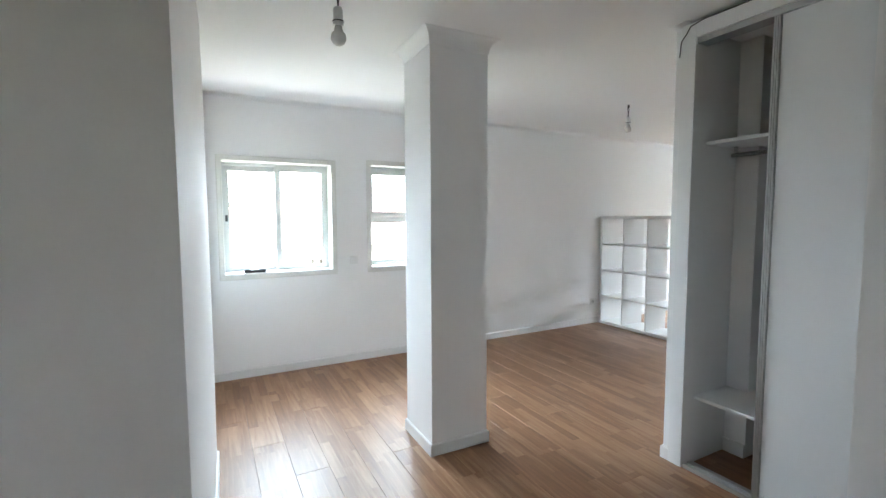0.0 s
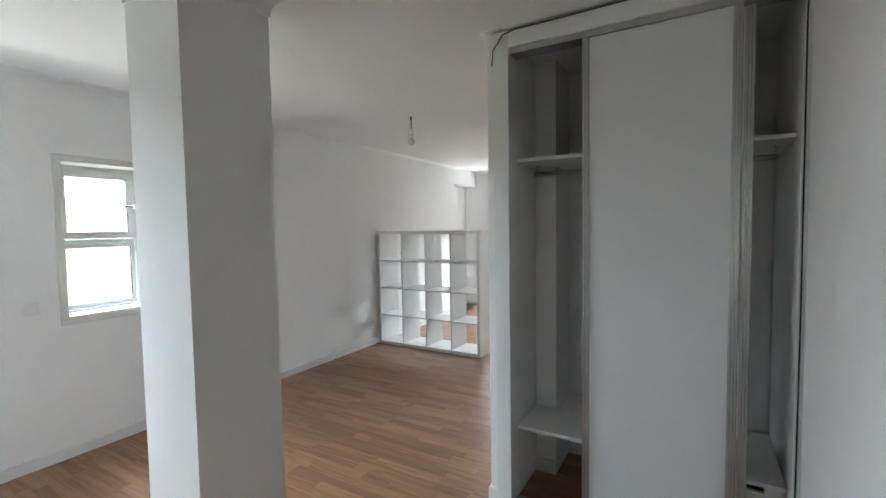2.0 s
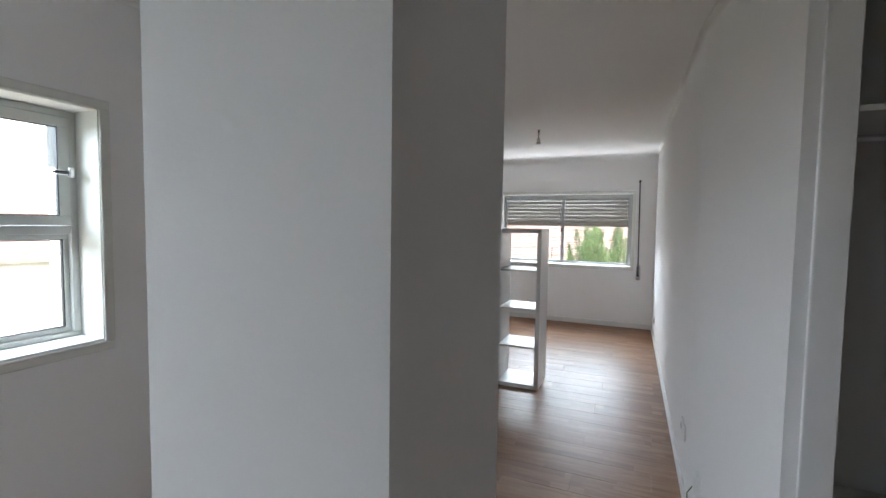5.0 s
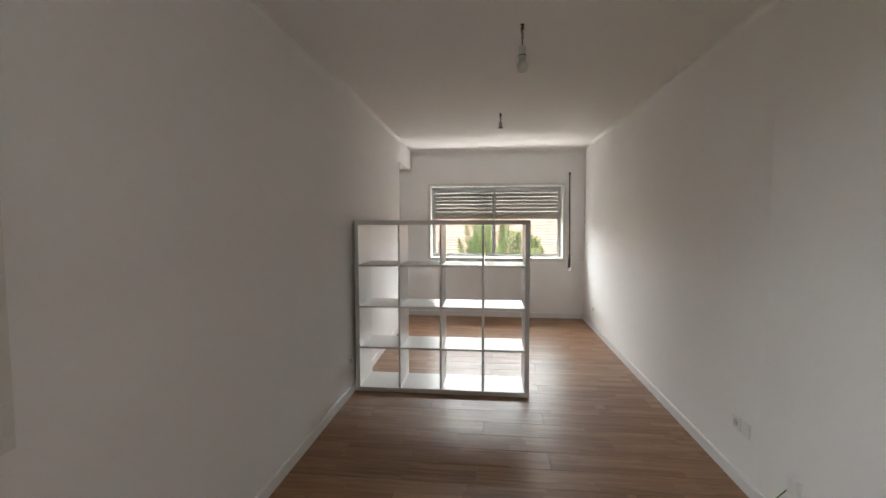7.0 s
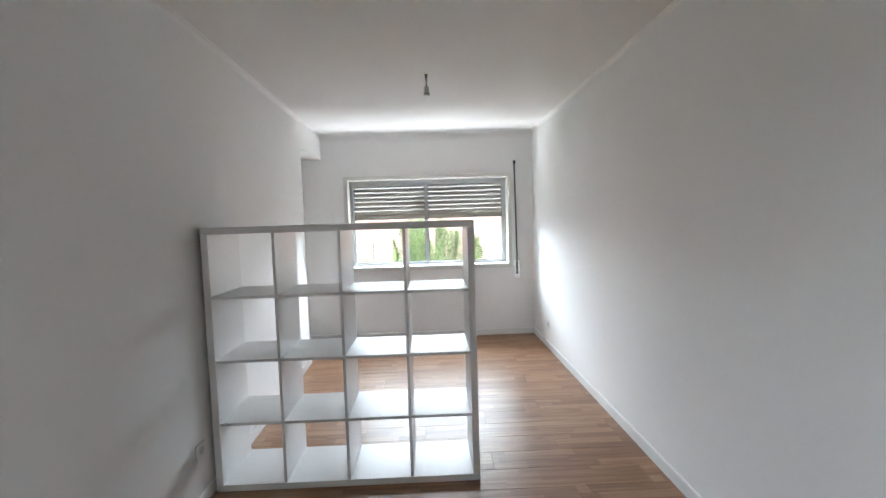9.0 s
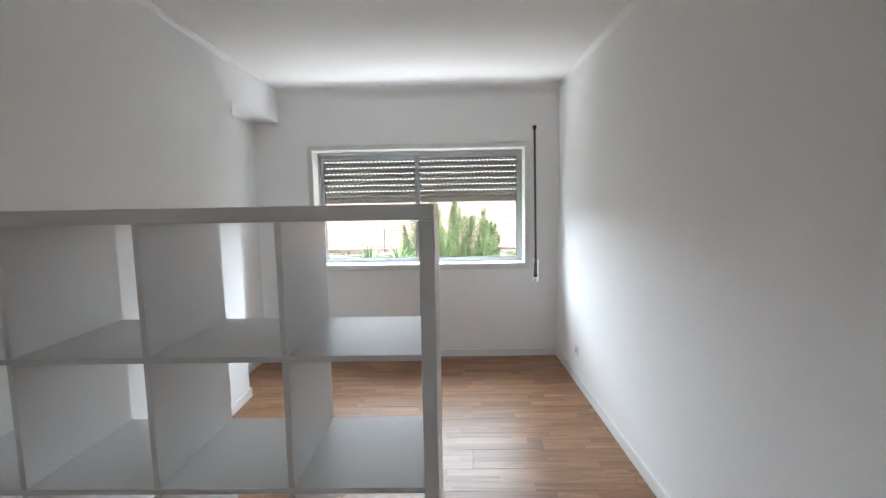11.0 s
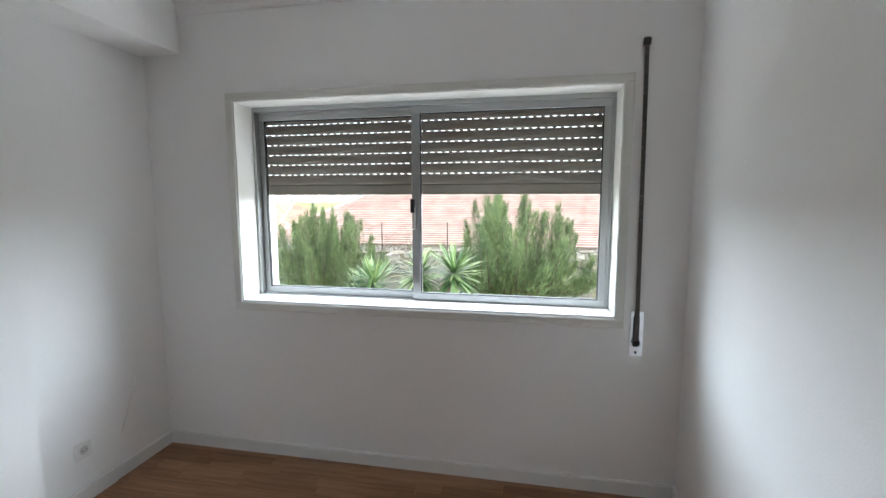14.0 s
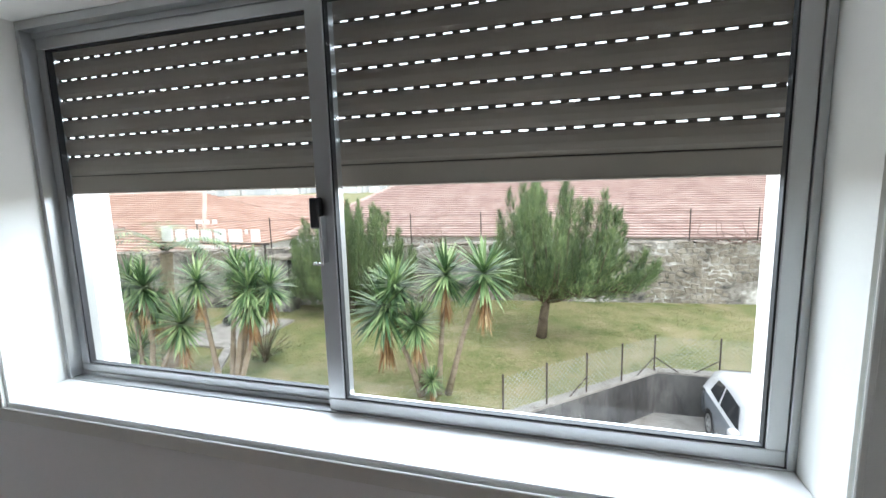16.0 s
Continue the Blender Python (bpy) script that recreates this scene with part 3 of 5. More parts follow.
    def sliding_door(x, y0, y1):
        d = part("sliding_door", boxes((x + 0.006, x + 0.024, y0 + 0.03, y1 - 0.03, 0.03, T - 0.032)), DOOR_W, w)
        for a, b in ((y0, y0 + 0.034), (y1 - 0.032, y1)):
            rib = [(x + 0.03, a), (x + 0.03, b)]
            k = 3
            for i in range(k):
                hi_y, lo_y = b - (b - a) * i / k, b - (b - a) * (i + 1) / k
                rib += [(x - 0.004, hi_y), (x - 0.004, lo_y + 0.004), (x + 0.003, lo_y + 0.0035), (x + 0.003, lo_y + 0.0005)]
            rib.append((x - 0.004, a))
            part("stile", prism(rib, 0.027, T - 0.004), ALU, d, "ribbed aluminium stile")
        part("rail", boxes((x + 0.002, x + 0.028, y0 + 0.035, y1 - 0.033, 0.027, 0.06)), DOOR_W, d)

    sliding_door(F + 0.012, 0.702, 1.338)
    sliding_door(F + 0.052, 0.658, 1.294)
    return w


wardrobe()

# black cable along the top of the wardrobe
CT = 2.436 + 0.078
bm = bmesh.new()
tube(bm, [(WF - 0.018, 0.505, 0.02), (WF - 0.018, 0.502, 1.2), (WF - 0.018, 0.505, 2.3), (WF - 0.018, 0.50, CT - 0.02), (WF - 0.018, 0.60, CT), (WF - 0.018, 1.0, CT + 0.006), (WF - 0.018, 1.5, CT), (WF - 0.018, 1.66, CT + 0.002), (WF - 0.018, 1.735, CT - 0.012), (WF - 0.018, 1.76, CT - 0.05), (WF - 0.018, 1.786, CT - 0.075), (WF - 0.018, 1.794, CT - 0.16)], 0.003, 8)
cable = thing("cable", (WF - 0.018, 0.505, 0.02), "thin black cable tacked along the wardrobe frame", "cable")
part("lead", bm, CABLE, cable, smooth=True)


# ---- bare bulbs on short wires ----
def bare_bulb(x, y, drop, bulb=True):
    top = CEIL_Z
    b = thing("bare_bulb" if bulb else "lamp_holder", (x, y, top - drop), "bare light bulb in a white holder on twisted wires" if bulb else "empty white lamp holder on short twisted wires", "light bulb" if bulb else "lamp holder", "bulbs under the ceiling")
    zb = top - drop
    bm = bmesh.new()
    for k in (0, 1):
        pts = [(x + 0.012 * math.sin(i * 1.7 + k * 3) * (1 - i / 9), y + 0.012 * math.cos(i * 1.9 + k * 2.5) * (1 - i / 9), top - (drop - 0.145) * i / 8) for i in range(9)]
        tube(bm, pts, 0.0028, 6)
    part("wire", bm, CABLE, b, "twisted black wires", smooth=True)
    part("terminal", boxes((x - 0.009, x + 0.009, y - 0.007, y + 0.007, top - 0.03, top - 0.001), bevel=0.003), BLACK, b)
    ring = bmesh.new()
    rod(ring, (x, y, zb + 0.089), (x, y, zb + 0.093), 0.0228, seg=18)
    part("ring", ring, BLACK, b, "dark ring")
    part("holder", lathe(bmesh.new(), [(0.006, zb + 0.148), (0.015, zb + 0.145), (0.019, zb + 0.135), (0.019, zb + 0.092), (0.022, zb + 0.09), (0.022, zb + 0.078), (0.018, zb + 0.076)], x, y), PLATE, b, "white plastic lamp holder", smooth=True)
    prof = [(0.013, zb + 0.0755)] + [(0.030 * math.sin(a) if a > 0.5 else 0.014, zb + 0.030 + 0.030 * math.cos(a)) for a in [0.62, 0.9, 1.2, 1.57, 1.9, 2.3, 2.7, 3.0]]
    if bulb:
        part("bulb", lathe(bmesh.new(), prof, x, y), BULB_G, b, "frosted glass bulb", smooth=True)


bare_bulb(0.618, 1.942, 0.40)
bare_bulb(3.765, 3.165, 0.262)
bare_bulb(5.77, 3.245, 0.235, False)


# ---- sockets ----
def socket(x, y, z, face, label="white wall socket on the wall"):
    """face: +1 for a plate that looks to +y, -1 for one that looks to -y."""
    s = thing("wall_socket", (x, y, z), label, "socket", "wall sockets")
    part("plate", boxes((x - 0.041, x + 0.041, *sorted((y, y + face * 0.011)), z - 0.041, z + 0.041), bevel=0.004), PLATE, s)
    # raised discs, coloured grey and black for the shade of well and holes
    bm = bmesh.new()
    rod(bm, (x, y + face * 0.0112, z), (x, y + face * 0.0135, z), 0.021, seg=20)
    part("well", bm, surface("socket_well_shade", (0.55, 0.545, 0.53), 0.4, bump=0), s)
    for dx in (-0.0095, 0.0095):
        bm = bmesh.new()
        rod(bm, (x + dx, y + face * 0.0136, z), (x + dx, y + face * 0.0145, z), 0.0028, seg=8)
        part("hole", bm, BLACK, s)


socket(3.80, SOUTH, 0.34, 1)
blank = thing("blank_plate", (3.715, SOUTH, 0.335), "white blank cover plate beside the socket", "cover plate")
part("plate", boxes((3.676, 3.756, SOUTH, SOUTH + 0.009, 0.295, 0.375), bevel=0.003), PLATE, blank)
socket(7.30, SOUTH, 0.272, 1)
socket(4.76, NORTH, 0.30, -1)
socket(7.43, REC, 0.26, -1)
socket(2.66, NORTH, 0.30, -1)



def light_switch(x, z):
    s = thing("light_switch", (x, NORTH, z), "white light switch on the wall between the windows", "switch")
    part("plate", boxes((x - 0.04, x + 0.04, NORTH - 0.010, NORTH - 0.0003, z - 0.04, z + 0.04), bevel=0.003), PLATE, s)
    part("rocker", boxes((x - 0.022, x + 0.022, NORTH - 0.016, NORTH - 0.0103, z - 0.022, z + 0.022), bevel=0.003), PLATE, s)


light_switch(1.415, 1.035)
tray = thing("sill_tray", (0.5, 4.6, 0.961), "small dark grey plastic tray on the window sill", "tray")
part("tray_body", boxes((0.41, 0.59, 4.515, 4.585, 0.9615, 0.967), (0.41, 0.59, 4.515, 4.519, 0.967, 0.985), (0.41, 0.59, 4.581, 4.585, 0.967, 0.985), (0.41, 0.414, 4.519, 4.581, 0.967, 0.985), (0.586, 0.59, 4.519, 4.581, 0.967, 0.985)), BLACK, tray)
part("card", boxes((0.46, 0.53, 4.53, 4.57, 0.9855, 0.990)), PLATE, tray, "pale card")
wc = thing("wire_end", (3.36, SOUTH + 0.03, 0.0), "loose cable end with a white box by the baseboard", "cable")
part("junction_box", boxes((3.33, 3.40, SOUTH - 0.04, SOUTH - 0.006, 0.19, 0.285), bevel=0.006), PLATE, wc, "white junction box")
bm = bmesh.new()
tube(bm, [(3.40, SOUTH - 0.01, 0.20), (3.43, SOUTH + 0.012, 0.14), (3.45, SOUTH + 0.008, 0.10), (3.46, SOUTH + 0.006, 0.05)], 0.003, 6)
part("lead", bm, surface("green_wire", (0.10, 0.16, 0.05), 0.5, bump=0), wc, "short green wire", smooth=True)


# ---- outside, below the windows ----
GZ = -3.225


def mix_material(name, stops, scale, detail=6, rough=0.9, bump=0.5, fine=20.0, island=0.0, dist=0.02, stretch=(1, 1, 1)):
    """Noise through a colour ramp, with relief; island: tint change from piece to piece."""
    m, n, l, b = mat(name)
    tc, mp = n.new("ShaderNodeTexCoord"), n.new("ShaderNodeMapping")
    mp.inputs["Scale"].default_value = stretch
    l.new(tc.outputs["Object"], mp.inputs["Vector"])
    a, f = n.new("ShaderNodeTexNoise"), n.new("ShaderNodeTexNoise")
    a.inputs["Scale"].default_value, a.inputs["Detail"].default_value, a.inputs["Roughness"].default_value = scale, detail, 0.65
    f.inputs["Scale"].default_value, f.inputs["Detail"].default_value = fine, 5
    l.new(mp.outputs[0], a.inputs["Vector"]), l.new(mp.outputs[0], f.inputs["Vector"])
    ramp = n.new("ShaderNodeValToRGB")
    els = ramp.color_ramp.elements
    els[0].position, els[0].color = stops[0][0], (*stops[0][1], 1)
    els[1].position, els[1].color = stops[-1][0], (*stops[-1][1], 1)
    for p, c in stops[1:-1]:
        els.new(p).color = (*c, 1)
    fac = a.outputs["Fac"]
    q = n.new("ShaderNodeMath")
    q.operation, q.inputs[1].default_value, q.inputs[2].default_value = "MULTIPLY_ADD", 0.3, -0.15
    l.new(f.outputs["Fac"], q.inputs[0])
    r = n.new("ShaderNodeMath")
    l.new(fac, r.inputs[0]), l.new(q.outputs[0], r.inputs[1])
    fac = r.outputs[0]
    if island:
        g = n.new("ShaderNodeNewGeometry")
        w, u = n.new("ShaderNodeMath"), n.new("ShaderNodeMath")
        w.operation, w.inputs[1].default_value, w.inputs[2].default_value = "MULTIPLY_ADD", island, -island / 2
        l.new(g.outputs["Random Per Island"], w.inputs[0]), l.new(w.outputs[0], u.inputs[0]), l.new(fac, u.inputs[1])
        fac = u.outputs[0]
    l.new(fac, ramp.inputs[0]), l.new(ramp.outputs[0], b.inputs["Base Color"])
    b.inputs["Roughness"].default_value = rough
    if bump:
        bp = n.new("ShaderNodeBump")
        bp.inputs["Strength"].default_value, bp.inputs["Distance"].default_value = bump, dist
        l.new(f.outputs["Fac"], bp.inputs["Height"]), l.new(bp.outputs["Normal"], b.inputs["Normal"])
    return m


LAWN = mix_material("lawn", [(0.34, (0.12, 0.16, 0.045)), (0.45, (0.19, 0.21, 0.075)), (0.55, (0.27, 0.25, 0.12)), (0.68, (0.36, 0.31, 0.18))], 0.9, 14, 0.95, 0.8, 30.0, dist=0.05)
STONE = mix_material("rubble_stone", [(0.28, (0.08, 0.072, 0.06)), (0.42, (0.22, 0.195, 0.155)), (0.56, (0.35, 0.315, 0.255)), (0.74, (0.54, 0.51, 0.45))], 1.4, 10, 0.95, 0.8, 22, island=0.08, dist=0.03)
PLASTER = mix_material("old_plaster", [(0.36, (0.08, 0.08, 0.075)), (0.45, (0.24, 0.225, 0.195)), (0.55, (0.42, 0.40, 0.36)), (0.63, (0.68, 0.67, 0.64))], 1.1, 12, 0.95, 0.5, 6, dist=0.03)
CONCRETE = mix_material("stained_concrete", [(0.3, (0.045, 0.045, 0.044)), (0.52, (0.10, 0.10, 0.097)), (0.75, (0.22, 0.215, 0.205))], 1.2, 8, 0.95, 0.4, 14, stretch=(1, 1, 0.35))
PAVING = mix_material("pale_paving", [(0.3, (0.20, 0.19, 0.165)), (0.7, (0.44, 0.42, 0.38))], 2.5, 7, 0.9, 0.5, 16)
TILE = mix_material("clay_tile", [(0.25, (0.38, 0.265, 0.23)), (0.5, (0.50, 0.375, 0.33)), (0.78, (0.60, 0.49, 0.44))], 1.2, 6, 0.85, 0.3, 5.0, island=0.12, dist=0.03)
TILE_B = mix_material("old_clay_tile", [(0.25, (0.44, 0.29, 0.225)), (0.5, (0.55, 0.39, 0.315)), (0.78, (0.64, 0.50, 0.42))], 1.2, 6, 0.85, 0.3, 5.0, island=0.12, dist=0.03)
STUCCO = mix_material("white_stucco", [(0.2, (0.62, 0.60, 0.56)), (0.6, (0.80, 0.79, 0.76))], 0.8, 6, 0.9, 0.2, 20)
NEEDLES = mix_material("conifer_needles", [(0.2, (0.05, 0.095, 0.04)), (0.5, (0.14, 0.21, 0.085)), (0.85, (0.34, 0.44, 0.19))], 0.9, 3, 0.6, 0, 5, island=0.7)
BLADES = mix_material("yucca_leaf", [(0.2, (0.05, 0.11, 0.045)), (0.5, (0.13, 0.24, 0.09)), (0.85, (0.40, 0.52, 0.24))], 1.2, 3, 0.4, 0, 5, island=0.75)
DRY = mix_material("dry_leaf", [(0.25, (0.20, 0.095, 0.04)), (0.55, (0.40, 0.23, 0.10)), (0.8, (0.55, 0.40, 0.22))], 1.5, 3, 0.85, 0, 5, island=0.6)
BARK = mix_material("bark", [(0.3, (0.07, 0.05, 0.035)), (0.7, (0.22, 0.17, 0.12))], 6, 6, 0.95, 0.8, 30)
BARK_Y = mix_material("yucca_trunk", [(0.3, (0.22, 0.17, 0.12)), (0.7, (0.44, 0.36, 0.27))], 6, 6, 0.95, 0.6, 30)
IRON = surface("rusty_iron", (0.075, 0.06, 0.052), 0.8, vary=0.4, scale=12)
GALV = surface("galvanised_wire", (0.42, 0.43, 0.42), 0.5, metal=0.4, vary=0.2, scale=12)
TWIG = surface("dead_twig", (0.19, 0.12, 0.10), 0.9, vary=0.4, scale=12)

# ground: one sheet with the sunken yard cut into it
bm = bmesh.new()
outer = [bm.verts.new((x, y, GZ)) for x, y in ((-900, -900), (900, -900), (900, 900), (-900, 900))]
YARD = [(18.3, 0.60), (15.0, 4.15), (8.9, 4.15), (8.9, -9.0), (18.3, -9.0)]
inner = [bm.verts.new((x, y, GZ)) for x, y in YARD]
es = [bm.edges.new((r[i], r[(i + 1) % len(r)])) for r in (outer, inner) for i in range(len(r))]
bmesh.ops.triangle_fill(bm, edges=es, use_beauty=True)
bmesh.ops.recalc_face_normals(bm, faces=bm.faces[:])
structure("ground", bm, LAWN, "patchy green and dry yellow lawn", "ground")
YZ = GZ - 0.92
structure("pavement", prism(YARD, YZ - 0.2, YZ), PAVING, "pale worn paving of the sunken yard", "pavement")
bm = bmesh.new()
for (ax, ay), (bx, by) in ((YARD[4], YARD[0]), (YARD[0], YARD[1]), (YARD[1], YARD[2])):
    d = Vector((bx - ax, by - ay)).normalized()
    nn = Vector((-d.y, d.x)) * 0.2
    ex = d * 0.1
    prism([(ax - ex.x, ay - ex.y), (bx + ex.x, by + ex.y), (bx + ex.x - nn.x, by + ex.y - nn.y), (ax - ex.x - nn.x, ay - ex.y - nn.y)], YZ, GZ + 0.10, bm)
coping = bmesh.new()
for (ax, ay), (bx, by) in ((YARD[4], YARD[0]), (YARD[0], YARD[1]), (YARD[1], YARD[2])):
    d = Vector((bx - ax, by - ay)).normalized()
    nn = Vector((-d.y, d.x)) * 0.24
    o = Vector((-d.y, d.x)) * 0.02
    prism([(ax + o.x, ay + o.y), (bx + o.x, by + o.y), (bx - nn.x, by - nn.y), (ax - nn.x, ay - nn.y)], GZ + 0.101, GZ + 0.15, coping)
structure("trim_coping", coping, PAVING, "pale coping on the yard wall", "coping")
structure("wall_yard", bm, CONCRETE, "stained concrete retaining wall round the yard", "retaining wall")
# frame for the added hall opening, never in view
structure("trim_added_opening", boxes((-1.60, -1.56, 0.05, 0.08, 1.1, 2.0), (-1.60, -1.56, 0.29, 0.32, 1.1, 2.0), (-1.60, -1.56, 0.081, 0.289, 1.1, 1.13), (-1.60, -1.56, 0.081, 0.289, 1.97, 2.0)), ALU_W, "pale frame of the added unseen hall opening", "window frame")
structure("building_base", boxes((-1.7, 8.3, -1.6, 5.0, GZ - 1.0, -0.33)), STUCCO, "lower storeys of the house", "building")


def rough_block(bm, c, u, n, w, h, d, rng, tilt=0.0):
    """A worn stone with six uneven corners, a little turned; u along the wall, n out of it."""
    up = Vector((0, 0, 1))
    ca, sa = math.cos(tilt), math.sin(tilt)
    u, up = u * ca + up * sa, up * ca - u * sa
    ring = [(su * rng.uniform(0.7, 1.08), sz * rng.uniform(0.65, 1.08)) for su, sz in ((-0.9, -0.9), (0.1, -1), (0.9, -0.8), (1, 0.7), (0, 1), (-0.95, 0.75))]
    back = [bm.verts.new(c + u * (a * w / 2) + up * (b * h / 2)) for a, b in ring]
    front = [bm.verts.new(c + u * (a * w / 2 * 0.84) + up * (b * h / 2 * 0.84) + n * d * rng.uniform(0.7, 1.1)) for a, b in ring]
    bm.faces.new(front)
    for k in range(6):
        bm.faces.new((back[k], back[(k + 1) % 6], front[(k + 1) % 6], front[k]))


def stone_wall(points, z0, z1):
    w = thing("stone_wall", (*points[0], z0), "old rubble garden wall, grey and white with flaking plaster", "wall")
    rng = random.Random(5)
    core, stones, skin, caps = bmesh.new(), bmesh.new(), bmesh.new(), bmesh.new()
    for (ax, ay), (bx, by) in zip(points, points[1:]):
        a, b = Vector((ax, ay, 0)), Vector((bx, by, 0))
        u = (b - a).normalized()
        n = Vector((-u.y, u.x, 0))
        L = (b - a).length
        prism([(a + n * 0.0)[:2], (b + n * 0.0)[:2], (b - n * 0.45)[:2], (a - n * 0.45)[:2]], z0 - 0.2, z1, core)
        z = z0
        while z < z1 - 0.1:
            h = rng.uniform(0.12, 0.24)
            s = rng.uniform(0, 0.3)
            while s < L:
                ww = rng.uniform(0.12, 0.44)
                patch = noise.noise(Vector(((a + u * s).x * 0.35, (a + u * s).y * 0.35, z * 0.8)))
                if patch < 0.10:
                    rough_block(stones, a + u * (s + ww / 2) + Vector((0, 0, z + h / 2 + rng.uniform(-0.06, 0.06))), u, n, ww * rng.uniform(0.9, 1.2), h * rng.uniform(0.8, 1.25), rng.uniform(0.012, 0.035), rng, rng.uniform(-0.3, 0.3))
                else:
                    rough_block(skin, a + u * (s + ww / 2) + Vector((0, 0, z + h / 2)), u, n, ww * 1.5, h * 1.6, rng.uniform(0.018, 0.026), rng, rng.uniform(-0.6, 0.6))
                s += ww
            z += h
        s = 0
        while s < L:
            ww = rng.uniform(0.5, 0.9)
            rough_block(caps, a + u * (s + ww / 2) - n * 0.5 + Vector((0, 0, z1 + 0.02)), u, n, ww, rng.uniform(0.10, 0.2), 0.56, rng)
            s += ww
    part("wall_core", core, PLASTER, w)
    tagged(part("stone", stones, STONE, w), kind="stuff")
    tagged(part("plaster_patch", skin, PLASTER, w, "flaking white and black-stained plaster"), kind="stuff")
    tagged(part("coping_stone", caps, STONE, w), kind="stuff")
    return w


WALL = [(27.2, -16.0), (25.4, -0.1), (24.75, 5.8), (22.6, 13.2), (20.2, 21.0)]
stone_wall(WALL, GZ, -0.92)


def on_wall(t):
    """A point along the top of the stone wall, t from 0 to its end."""
    i = min(int(t), len(WALL) - 2)
    a, b = Vector(WALL[i]), Vector(WALL[i + 1])
    return a + (b - a) * (t - i)


# iron posts and wire on the wall
fence = thing("wall_fence", (*WALL[0], -0.9), "thin rusty iron posts with wire on top of the stone wall", "fence")
tops = []
for y in (-7.2, -5.8, -4.1, -1.75, 0.86, 3.4, 6.15, 8.9, 11.6, 14.4, 17.2):
    i = next(k for k in range(len(WALL) - 1) if WALL[k][1] <= y <= WALL[k + 1][1])
    f = (y - WALL[i][1]) / (WALL[i + 1][1] - WALL[i][1])
    p = on_wall(i + f)
    bm = bmesh.new()
    rod(bm, (p.x + 0.2, p.y, -0.95), (p.x + 0.2, p.y, 0.42), 0.025, seg=6)
    part("post", bm, IRON, fence)
    tops.append((p.x + 0.2, p.y))
for z in (-0.55, -0.1, 0.3):
    bm = bmesh.new()
    tube(bm, [(x, y, z) for x, y in tops], 0.008, 4)
    part("wire", bm, IRON, fence)


def dead_climber(y0, y1, x, z, seed):
    rng = random.Random(seed)
    t = thing("dead_climber", (x, (y0 + y1) / 2, z), "bare reddish twigs of a climber along the wall top", "plant")
    bm = bmesh.new()
    for k in range(26):
        p = Vector((x + rng.uniform(-0.1, 0.25), rng.uniform(y0, y1), z))
        pts = [p.copy()]
        d = Vector((rng.uniform(-0.2, 0.2), rng.uniform(-1, 1), rng.uniform(0.3, 0.9)))
        for i in range(4):
            d += Vector((rng.uniform(-0.3, 0.3), rng.uniform(-0.5, 0.5), rng.uniform(-0.5, 0.3)))
            p = p + d.normalized() * rng.uniform(0.18, 0.34)
            p.z = max(p.z, z - 0.05)
            pts.append(p.copy())
        tube(bm, pts, [0.016, 0.013, 0.010, 0.007, 0.004], 4)
    part("twigs", bm, TWIG, t)


dead_climber(7.0, 9.8, 24.6, -0.85, 3)
dead_climber(-4.2, -1.6, 25.7, -0.85, 7)


# ---- tiled roofs behind the wall ----
def tiled_slope(bm, e0, e1, r0, r1, courses, step=0.10):
    """A slope from the eave e0-e1 up to r0-r1, laid in stepped courses."""
    e0, e1, r0, r1 = (Vector(p) for p in (e0, e1, r0, r1))
    nrm = (e1 - e0).cross(r0 - e0).normalized()
    if nrm.z < 0:
        nrm = -nrm
    cols = max(2, int((e1 - e0).length / 0.35))
    for i in range(courses):
        a, b = i / courses, (i + 1.12) / courses
        b = min(b, 1.0)
        la, lb = (e0.lerp(r0, a), e1.lerp(r1, a)), (e0.lerp(r0, b), e1.lerp(r1, b))
        for c in range(cols):
            f, g = c / cols, (c + 1) / cols
            p = [la[0].lerp(la[1], f) + nrm * step, la[0].lerp(la[1], g) + nrm * step, lb[0].lerp(lb[1], g) + nrm * 0.004, lb[0].lerp(lb[1], f) + nrm * 0.004]
            v = [bm.verts.new(q) for q in p]
            w = [bm.verts.new(p[0] - nrm * step), bm.verts.new(p[1] - nrm * step)]
            bm.faces.new(v), bm.faces.new((w[0], w[1], v[1], v[0]))


